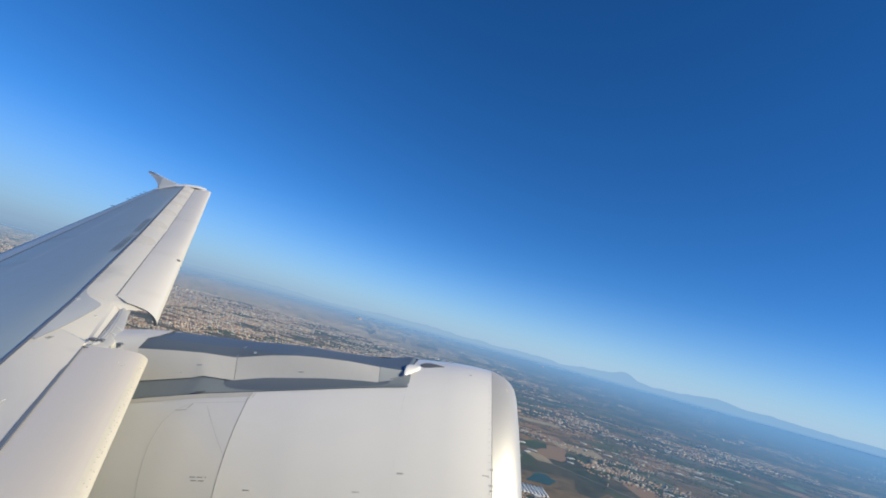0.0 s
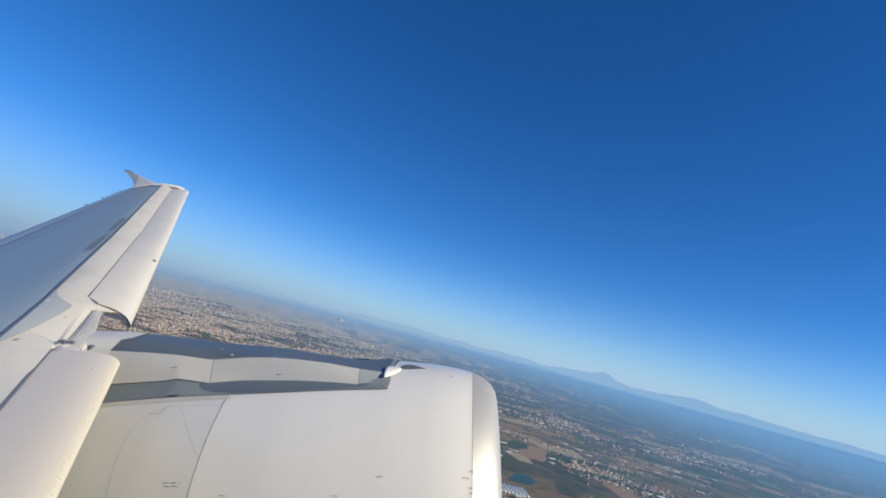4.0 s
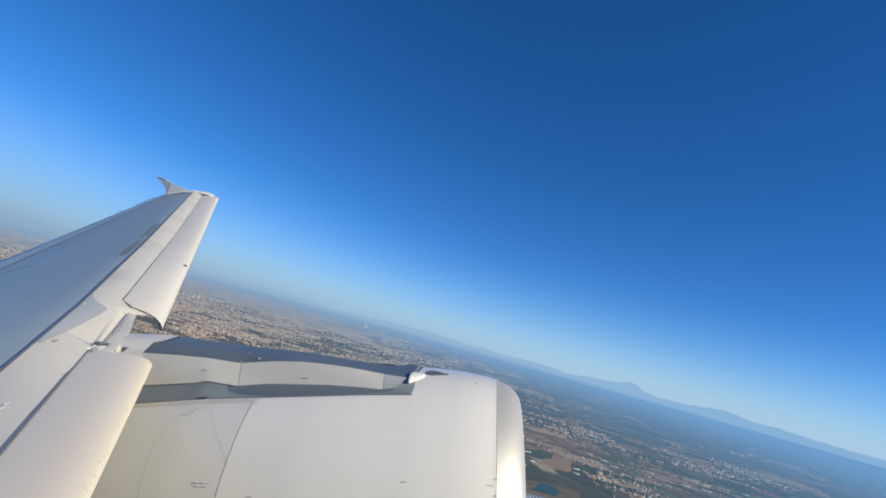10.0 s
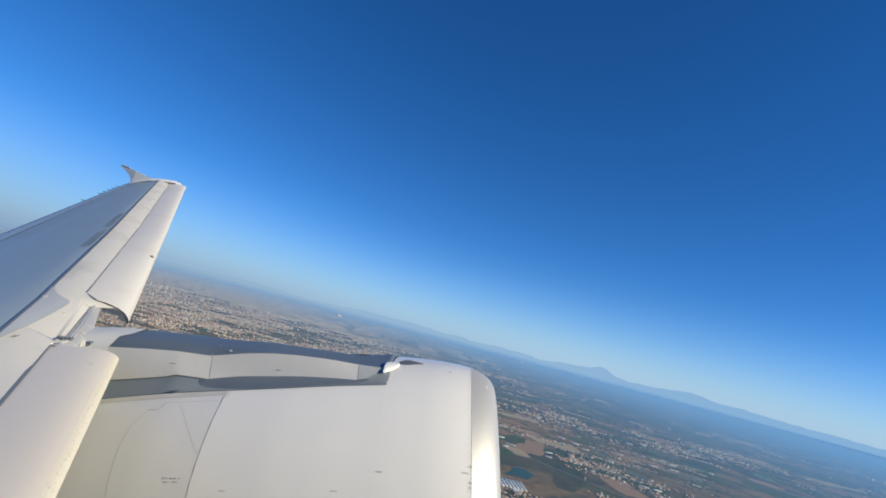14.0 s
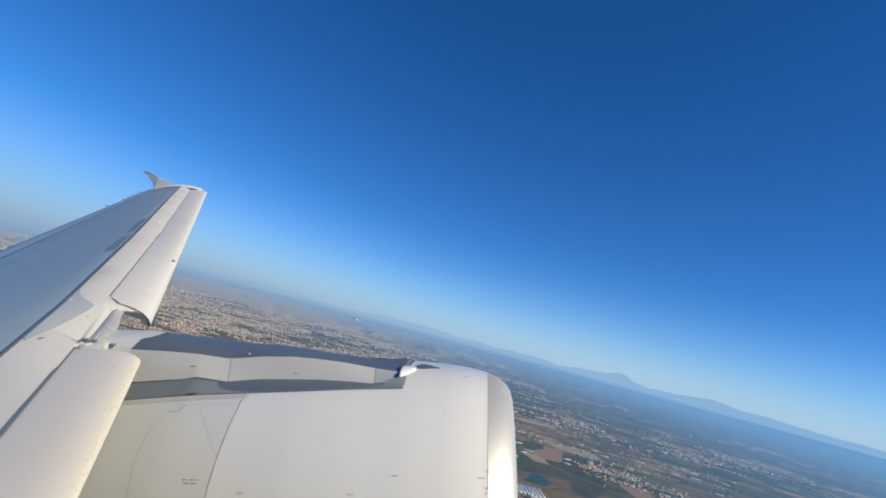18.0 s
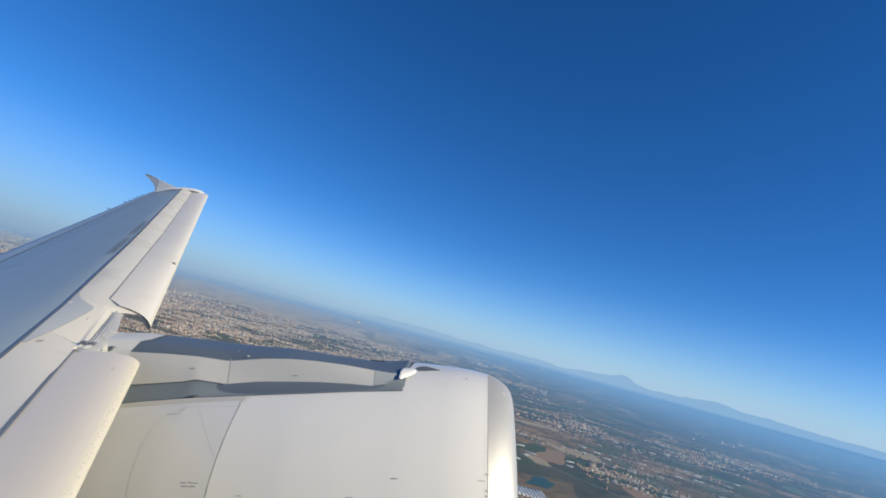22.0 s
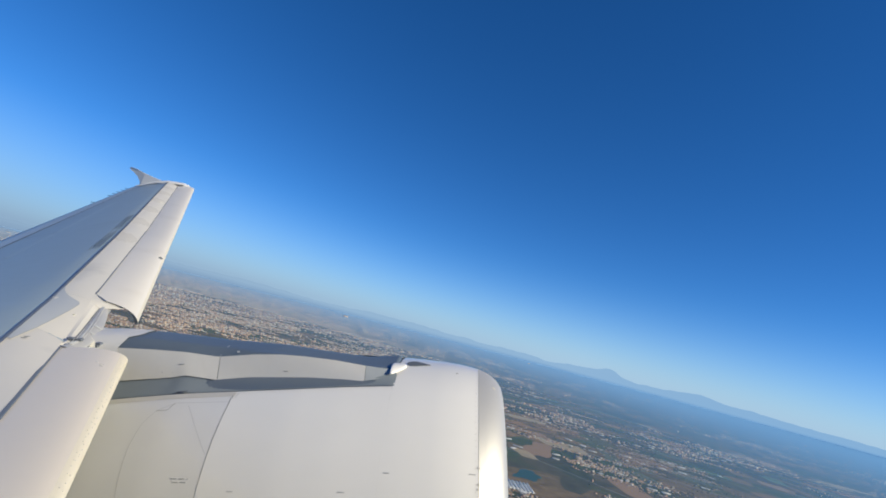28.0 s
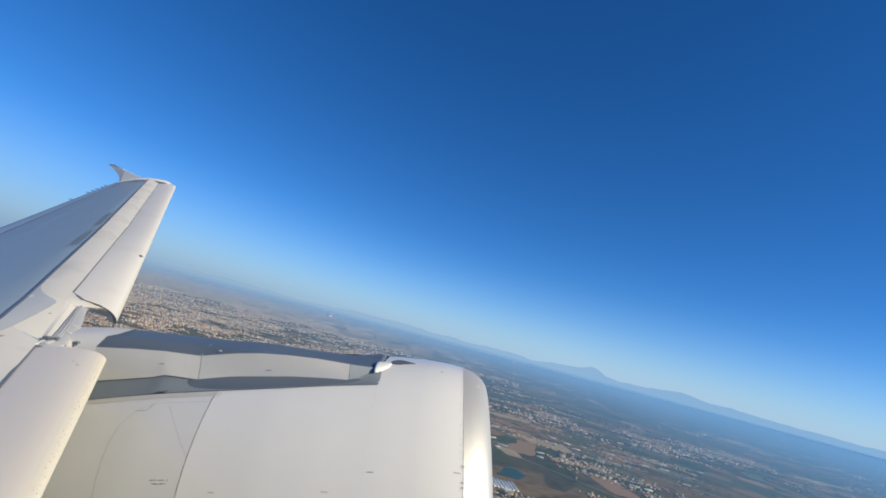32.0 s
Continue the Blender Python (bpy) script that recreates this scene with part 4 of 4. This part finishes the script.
tri = np.array([(0, 1, 5), (1, 2, 5), (2, 3, 5), (3, 4, 5), (4, 0, 5), (1, 0, 6), (2, 1, 6), (3, 2, 6), (4, 3, 6), (0, 4, 6)])
tf = (tri[None] + 7 * np.arange(n)[:, None, None]).reshape(-1, 3)
me = bpy.data.meshes.new("trees")
me.vertices.add(n * 7)
me.vertices.foreach_set("co", tv.ravel())
me.loops.add(tf.size)
me.loops.foreach_set("vertex_index", tf.ravel().astype(np.int32))
me.polygons.add(len(tf))
me.polygons.foreach_set("loop_start", np.arange(0, tf.size, 3, dtype=np.int32))
me.materials.append(island_material("foliage", [(0.045, 0.065, 0.03), (0.06, 0.08, 0.035), (0.035, 0.055, 0.03), (0.075, 0.085, 0.045), (0.05, 0.06, 0.035)], 0.9))
me.update(calc_edges=True)
tagged(new("trees", me), "dark green tree clumps scattered among houses and fields", "trees", kind="stuff")

# single fields, a pond and greenhouse tunnels on the near plain
def outline(x, y, half_w, half_d, turn, n=22, wobble=0.22, square=0.75):
    pts = []
    for i in range(n):
        th = 2 * math.pi * i / n
        k = 1 / max(abs(math.cos(th)), abs(math.sin(th))) ** square * (1 + wobble * noise.noise(Vector((x + 1.3 * math.cos(th), y + 1.3 * math.sin(th), 2.0))))
        u, v = half_w * k * math.cos(th), half_d * k * math.sin(th)
        pts.append((x + u * math.cos(turn) - v * math.sin(turn), y + u * math.sin(turn) + v * math.cos(turn)))
    return pts


def patch(name, pts, z, mat, label):
    bm = bmesh.new()
    bm.faces.new([bm.verts.new((x, y, z)) for x, y in pts])
    return tagged(part(name, bm, mat, None, smooth=False), label, name.replace("_", " "), kind="structure")


SOILS = [material("ploughed_soil", (0.235, 0.145, 0.08), 0.95, vary=0.22, scale=0.06, stretch=(1, 3, 1), stain=(0.18, 0.115, 0.065)), material("dry_stubble", (0.30, 0.235, 0.14), 0.95, vary=0.2, scale=0.05, stretch=(3, 1, 1)), material("green_crop", (0.075, 0.115, 0.05), 0.95, vary=0.25, scale=0.06), material("dark_meadow", (0.08, 0.088, 0.052), 0.95, vary=0.25, scale=0.05)]
NAMES = ["brown ploughed field with uneven edges", "pale dry stubble field on the plain", "green crop field on the plain", "dark green meadow on the plain"]
fr = random.Random(4)
patch("ploughed_field", outline(117, 552, 13, 40, -0.25, 30, 0.7, 0.5), 0.05, SOILS[0], NAMES[0])
patch("ploughed_field", outline(96, 508, 9, 16, 0.2), 0.054, SOILS[1], NAMES[1])
for k in range(46):
    az, r = radians(fr.uniform(3, 41)), fr.uniform(430, 1300)
    kind = fr.choice((0, 1, 1, 2, 2, 3, 3, 3))
    if not open_land(r * math.sin(az), r * math.cos(az)):
        patch(("ploughed_field", "stubble_field", "crop_field", "meadow")[kind], outline(r * math.sin(az), r * math.cos(az), fr.uniform(9, 30) * (r / 700) ** 0.7, fr.uniform(10, 30), fr.uniform(-0.5, 0.3)), 0.06 + 0.002 * k, SOILS[kind], NAMES[kind])
WATER = material("teal_pond_water", (0.026, 0.072, 0.072), 0.5, vary=0.12, scale=0.08)
WATER.node_tree.nodes["Principled BSDF"].inputs["Specular IOR Level"].default_value = 0.15
patch("pond", outline(85, 424, 10, 18, -0.35, 40, 0.9, 0.1), 0.17, WATER, "teal pond beside brown fields")
TUNNEL = material("greenhouse_film", (0.62, 0.63, 0.62), 0.4, vary=0.1, scale=0.5)
tunnel = new("greenhouse")
part("arched_film", sheet([[Vector((1.0 * math.cos(math.pi * k / 6), y, 0.9 * math.sin(math.pi * k / 6))) for k in range(7)] for y in (-10, -5, 0, 5, 10)], ends=True), TUNNEL, tunnel)
tagged(tunnel, "long pale greenhouse tunnel among the fields", "greenhouse", group="greenhouses beside the pond")
tunnel.matrix_world = pose(60, 382, 0, 0, 0, 4)
for k in range(1, 9):
    copy_thing(tunnel, pose(60 + 2.7 * k, 382 + 0.4 * k, 0, 0, 0, 4))

# roads: pale strips just above the plain
ROAD = material("worn_asphalt", (0.19, 0.185, 0.175), 0.9, vary=0.15, scale=0.3)
for k in range(16):
    x0, y0 = rng.uniform(-1500, 1100), rng.uniform(340, 2600)
    head = rng.uniform(-0.5, 0.5) + (math.pi / 2 if k % 3 == 0 else 0)
    pts = []
    for i in range(60):
        head += rng.normal(0, 0.03)
        x0 += 45 * math.cos(head)
        y0 += 45 * math.sin(head)
        pts.append((x0, y0, head))
    w = rng.uniform(0.5, 1.1)
    rows = [[Vector((x - w * math.sin(h), y + w * math.cos(h), 0.18 + 0.01 * k)), Vector((x + w * math.sin(h), y - w * math.cos(h), 0.18 + 0.01 * k))] for x, y, h in pts if math.hypot(x, y) < 4700]
    if len(rows) > 2:
        tagged(part("road", sheet(rows), ROAD, None, smooth=False), "worn grey road across the plain", "road", kind="structure")

# ---- haze layer over the far plain, and the hills behind it ----
def haze_material():
    """Haze painted on a sheet: cover grows with distance; denser, bluer towards the sun's side."""
    m = bpy.data.materials.new("painted_haze")
    m.use_nodes = True
    nt, ln = m.node_tree.nodes, m.node_tree.links
    nt.remove(nt["Principled BSDF"])

    def calc(op, a, b=0.0):
        node = nt.new("ShaderNodeMath")
        node.operation = op
        for k, v in enumerate((a, b)):
            if isinstance(v, float):
                node.inputs[k].default_value = v
            else:
                ln.new(v, node.inputs[k])
        return node.outputs[0]

    co, flat, sx = nt.new("ShaderNodeTexCoord"), nt.new("ShaderNodeVectorMath"), nt.new("ShaderNodeSeparateXYZ")
    flat.operation = "LENGTH"
    ln.new(co.outputs["Object"], flat.inputs[0])
    ln.new(co.outputs["Object"], sx.inputs[0])
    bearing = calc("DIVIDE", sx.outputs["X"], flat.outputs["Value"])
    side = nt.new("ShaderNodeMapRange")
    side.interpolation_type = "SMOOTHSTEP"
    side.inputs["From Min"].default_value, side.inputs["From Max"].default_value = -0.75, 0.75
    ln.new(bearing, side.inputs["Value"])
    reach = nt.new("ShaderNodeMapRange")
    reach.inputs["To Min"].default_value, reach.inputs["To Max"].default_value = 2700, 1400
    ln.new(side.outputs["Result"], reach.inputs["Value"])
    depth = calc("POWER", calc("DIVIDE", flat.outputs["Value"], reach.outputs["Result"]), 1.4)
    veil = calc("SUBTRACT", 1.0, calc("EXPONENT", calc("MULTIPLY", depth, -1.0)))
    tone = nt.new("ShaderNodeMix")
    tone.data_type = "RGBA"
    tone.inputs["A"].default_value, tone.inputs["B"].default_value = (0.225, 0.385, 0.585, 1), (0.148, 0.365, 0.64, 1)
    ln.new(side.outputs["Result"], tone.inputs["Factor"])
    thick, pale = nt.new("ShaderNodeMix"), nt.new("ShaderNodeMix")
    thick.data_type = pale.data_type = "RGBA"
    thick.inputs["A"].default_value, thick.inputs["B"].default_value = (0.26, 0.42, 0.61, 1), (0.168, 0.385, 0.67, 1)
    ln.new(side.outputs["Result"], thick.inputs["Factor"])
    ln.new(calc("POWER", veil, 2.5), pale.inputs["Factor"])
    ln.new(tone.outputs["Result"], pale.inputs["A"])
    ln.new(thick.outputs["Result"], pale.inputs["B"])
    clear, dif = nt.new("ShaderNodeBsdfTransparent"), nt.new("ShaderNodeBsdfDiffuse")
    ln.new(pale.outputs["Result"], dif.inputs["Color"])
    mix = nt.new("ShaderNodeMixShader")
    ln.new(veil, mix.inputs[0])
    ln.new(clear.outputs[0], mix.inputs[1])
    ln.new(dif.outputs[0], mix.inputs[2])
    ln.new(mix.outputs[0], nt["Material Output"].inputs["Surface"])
    return m


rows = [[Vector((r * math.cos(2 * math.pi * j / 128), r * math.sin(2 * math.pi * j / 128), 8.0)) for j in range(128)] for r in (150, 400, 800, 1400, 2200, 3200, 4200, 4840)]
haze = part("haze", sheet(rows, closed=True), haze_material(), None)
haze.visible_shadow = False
tagged(haze, "flat blue sheet painted as haze over the far plain", "haze", kind="structure")


def hill_material(name, west, east, thin_west, thin_east):
    """Far hills that glow, their lit haze put into colour and cover by bearing."""
    m = bpy.data.materials.new(name)
    m.use_nodes = True
    nt, ln = m.node_tree.nodes, m.node_tree.links
    nt.remove(nt["Principled BSDF"])
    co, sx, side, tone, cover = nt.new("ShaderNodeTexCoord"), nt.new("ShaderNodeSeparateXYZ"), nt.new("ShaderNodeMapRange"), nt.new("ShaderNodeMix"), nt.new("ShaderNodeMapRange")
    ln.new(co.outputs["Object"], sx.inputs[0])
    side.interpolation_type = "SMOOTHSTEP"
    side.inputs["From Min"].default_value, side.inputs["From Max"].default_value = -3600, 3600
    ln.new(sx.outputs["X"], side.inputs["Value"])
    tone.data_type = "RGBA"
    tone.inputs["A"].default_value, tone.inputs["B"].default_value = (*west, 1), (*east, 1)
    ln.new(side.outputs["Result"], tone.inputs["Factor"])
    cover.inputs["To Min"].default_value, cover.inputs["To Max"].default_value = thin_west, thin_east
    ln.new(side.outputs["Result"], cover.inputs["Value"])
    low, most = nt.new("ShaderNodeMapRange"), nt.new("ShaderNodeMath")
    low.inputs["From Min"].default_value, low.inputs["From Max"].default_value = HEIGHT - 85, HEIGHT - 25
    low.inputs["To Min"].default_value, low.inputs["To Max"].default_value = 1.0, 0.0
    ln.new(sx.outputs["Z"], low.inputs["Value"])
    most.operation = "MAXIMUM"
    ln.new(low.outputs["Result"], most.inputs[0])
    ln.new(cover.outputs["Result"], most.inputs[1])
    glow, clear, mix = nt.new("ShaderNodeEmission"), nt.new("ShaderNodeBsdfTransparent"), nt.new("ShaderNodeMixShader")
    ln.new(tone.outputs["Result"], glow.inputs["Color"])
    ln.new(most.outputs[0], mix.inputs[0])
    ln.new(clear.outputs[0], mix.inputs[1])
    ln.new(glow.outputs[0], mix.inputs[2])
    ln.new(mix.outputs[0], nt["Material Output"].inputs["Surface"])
    return m


def ridge(radius, base, rough, peaks, mat, label):
    """A ring of hills; base and peaks as angles over the horizon, in degrees, peaks as (bearing, height, width)."""
    top, foot = [], []
    for j in range(1441):
        th = 2 * math.pi * j / 1440
        x, y = radius * math.cos(th), radius * math.sin(th)
        az = math.degrees(math.atan2(x, y))
        el = base + rough * (noise.noise(Vector((x * 0.0016, y * 0.0016, 1))) + 0.5 * noise.noise(Vector((x * 0.005, y * 0.005, 4))) + 0.25 * noise.noise(Vector((x * 0.016, y * 0.016, 8))))
        el += sum(h * math.exp(-((az - at) / wide) ** 2) for at, h, wide in peaks)
        top.append(Vector((x, y, HEIGHT + radius * math.tan(radians(el)))))
        foot.append(Vector((x, y, 0)))
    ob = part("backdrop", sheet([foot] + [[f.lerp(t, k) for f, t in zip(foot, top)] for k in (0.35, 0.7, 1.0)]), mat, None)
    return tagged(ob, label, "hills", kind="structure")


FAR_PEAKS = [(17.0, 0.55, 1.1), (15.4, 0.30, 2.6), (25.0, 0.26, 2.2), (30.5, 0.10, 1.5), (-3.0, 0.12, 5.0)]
ridge(4860, -0.30, 0.30, FAR_PEAKS, hill_material("far_hills_glow", (0.24, 0.362, 0.525), (0.168, 0.37, 0.655), 0.2, 0.70), "range of far hills glowing in painted haze blue at the horizon")

# pale glowing ring behind the hills, painted as haze low in the sky
BAND = bpy.data.materials.new("horizon_haze_glow")
BAND.use_nodes = True
bn, bl = BAND.node_tree.nodes, BAND.node_tree.links
bn.remove(bn["Principled BSDF"])
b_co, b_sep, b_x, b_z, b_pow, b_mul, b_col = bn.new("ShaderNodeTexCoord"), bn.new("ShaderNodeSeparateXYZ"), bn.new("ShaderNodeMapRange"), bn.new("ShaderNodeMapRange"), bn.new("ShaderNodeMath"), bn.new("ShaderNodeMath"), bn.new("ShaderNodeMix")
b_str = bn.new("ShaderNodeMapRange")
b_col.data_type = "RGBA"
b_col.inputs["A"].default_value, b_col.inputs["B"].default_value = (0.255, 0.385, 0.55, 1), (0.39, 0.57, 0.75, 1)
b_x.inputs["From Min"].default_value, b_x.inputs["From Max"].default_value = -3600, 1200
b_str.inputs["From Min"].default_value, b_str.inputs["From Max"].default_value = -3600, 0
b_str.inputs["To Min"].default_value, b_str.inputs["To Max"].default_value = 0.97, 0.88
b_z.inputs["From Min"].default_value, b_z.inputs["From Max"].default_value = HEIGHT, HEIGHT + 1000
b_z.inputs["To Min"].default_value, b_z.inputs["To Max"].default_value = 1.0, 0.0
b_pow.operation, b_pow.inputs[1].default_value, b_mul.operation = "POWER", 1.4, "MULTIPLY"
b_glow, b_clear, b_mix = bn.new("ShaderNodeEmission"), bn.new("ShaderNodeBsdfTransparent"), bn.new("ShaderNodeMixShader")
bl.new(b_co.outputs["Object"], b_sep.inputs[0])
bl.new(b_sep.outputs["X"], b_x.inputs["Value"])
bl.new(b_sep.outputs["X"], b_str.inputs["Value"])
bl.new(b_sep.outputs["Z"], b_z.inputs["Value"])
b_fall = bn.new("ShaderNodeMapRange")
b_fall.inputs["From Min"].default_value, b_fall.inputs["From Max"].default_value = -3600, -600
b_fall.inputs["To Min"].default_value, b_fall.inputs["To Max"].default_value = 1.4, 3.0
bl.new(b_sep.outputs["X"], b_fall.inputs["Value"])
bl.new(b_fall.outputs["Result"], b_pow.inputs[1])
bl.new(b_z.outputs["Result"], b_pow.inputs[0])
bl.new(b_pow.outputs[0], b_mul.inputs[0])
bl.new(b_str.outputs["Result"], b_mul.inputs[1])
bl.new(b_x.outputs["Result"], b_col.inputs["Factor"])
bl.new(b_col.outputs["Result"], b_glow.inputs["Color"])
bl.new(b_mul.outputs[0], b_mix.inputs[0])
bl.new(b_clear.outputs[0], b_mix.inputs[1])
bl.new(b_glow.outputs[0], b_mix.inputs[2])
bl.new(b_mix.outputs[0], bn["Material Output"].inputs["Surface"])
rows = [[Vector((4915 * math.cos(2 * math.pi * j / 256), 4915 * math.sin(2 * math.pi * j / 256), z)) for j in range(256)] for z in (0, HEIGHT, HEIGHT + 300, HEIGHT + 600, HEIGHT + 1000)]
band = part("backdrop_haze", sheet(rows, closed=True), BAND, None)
tagged(band, "pale blue glowing ring painted as haze low over the horizon", "haze", kind="structure")

# ---- single buildings of the nearest quarter ----
WALL_TONES = [material("ochre_plaster", (0.44, 0.31, 0.20), 0.85, scale=0.8), material("cream_plaster", (0.50, 0.42, 0.32), 0.85, scale=0.8), material("white_plaster", (0.58, 0.54, 0.49), 0.85, scale=0.8)]
TILE = material("clay_tiles", (0.40, 0.22, 0.14), 0.85, scale=1.5, vary=0.15)
FLAT = material("grey_roof_felt", (0.34, 0.32, 0.30), 0.9, scale=1.0, vary=0.12)
WINDOW = material("dark_window", (0.05, 0.06, 0.07), 0.3)


def box(bm, x0, x1, y0, y1, z0, z1):
    bmesh.ops.create_cube(bm, size=1, matrix=Matrix.Translation(((x0 + x1) / 2, (y0 + y1) / 2, (z0 + z1) / 2)) @ Matrix.Diagonal((x1 - x0, y1 - y0, z1 - z0, 1)))


def apartment_block(w, d, floors, tone):
    """A flat-roofed block at the plain's small scale: walls, roof slab, stair head, window bands."""
    ob = new("apartment_block")
    h = floors * 0.3
    bm = bmesh.new()
    box(bm, -w / 2, w / 2, -d / 2, d / 2, 0, h)
    part("wall", bm, WALL_TONES[tone], ob, smooth=False)
    bm = bmesh.new()
    box(bm, -w / 2 - 0.05, w / 2 + 0.05, -d / 2 - 0.05, d / 2 + 0.05, h + 0.002, h + 0.1)
    part("roof", bm, FLAT, ob, smooth=False)
    bm = bmesh.new()
    box(bm, -w * 0.12, w * 0.12, -d * 0.2, d * 0.2, h + 0.1, h + 0.4)
    part("stair_head", bm, WALL_TONES[tone], ob, smooth=False)
    for f in range(floors):
        for side in (-1, 1):
            bm = bmesh.new()
            y = side * (d / 2 + 0.004)
            k = max(3, round(w / 0.35))
            for i in range(k):
                x = -w / 2 + w * (i + 0.5) / k
                box(bm, x - 0.07, x + 0.07, y - 0.01, y + 0.01, f * 0.3 + 0.09, f * 0.3 + 0.23)
            part("window_row", bm, WINDOW, ob, smooth=False)
    return tagged(ob, ("ochre", "cream", "white")[tone] + " plastered apartment block with flat grey roof", "building", group="apartment blocks near the fields")


def house(w, d, h, tone):
    ob = new("house")
    bm = bmesh.new()
    box(bm, -w / 2, w / 2, -d / 2, d / 2, 0, h)
    part("wall", bm, WALL_TONES[tone], ob, smooth=False)
    e, r = 0.1, d * 0.3
    bm = sheet([[Vector((x, -d / 2 - e, h - 0.03)), Vector((x, 0, h + r)), Vector((x, d / 2 + e, h - 0.03))] for x in (-w / 2 - e, w / 2 + e)], closed=True, ends=True)
    part("roof", bm, TILE, ob, smooth=False)
    bm = bmesh.new()
    box(bm, w * 0.2, w * 0.2 + 0.12, 0.1, 0.22, h + r * 0.4, h + r + 0.15)
    part("chimney", bm, WALL_TONES[tone], ob, smooth=False)
    return tagged(ob, ("ochre", "cream", "white")[tone] + " plastered house with clay tile roof", "house", group="houses near the fields")


protos = [apartment_block(2.4, 1.1, 6, 0), apartment_block(1.7, 1.2, 8, 1), apartment_block(3.3, 1.05, 5, 2), apartment_block(1.4, 1.4, 9, 0)] + [house(1.2, 0.9, 0.6, 0), house(1.5, 1.0, 0.7, 1), house(1.1, 0.85, 0.55, 2)]
rr = random.Random(11)
spots = []
while len(spots) < 150:
    az, r = radians(rr.uniform(-2, 34)), rr.uniform(320, 600)
    x, y = r * math.sin(az), r * math.cos(az)
    if town_density(x, y) > -0.45 and not open_land(x, y) and all((x - p) ** 2 + (y - q) ** 2 > 17 for p, q in spots):
        spots.append((x, y))
for k, (x, y) in enumerate(spots):
    m = pose(x, y, 0, 0, 0, rr.choice((12, 20, 100, 108)) + rr.uniform(-6, 6))
    if k < len(protos):
        protos[k].matrix_world = m
    else:
        copy_thing(protos[rr.choice((0, 1, 2, 3, 4, 4, 5, 5, 6))], m)
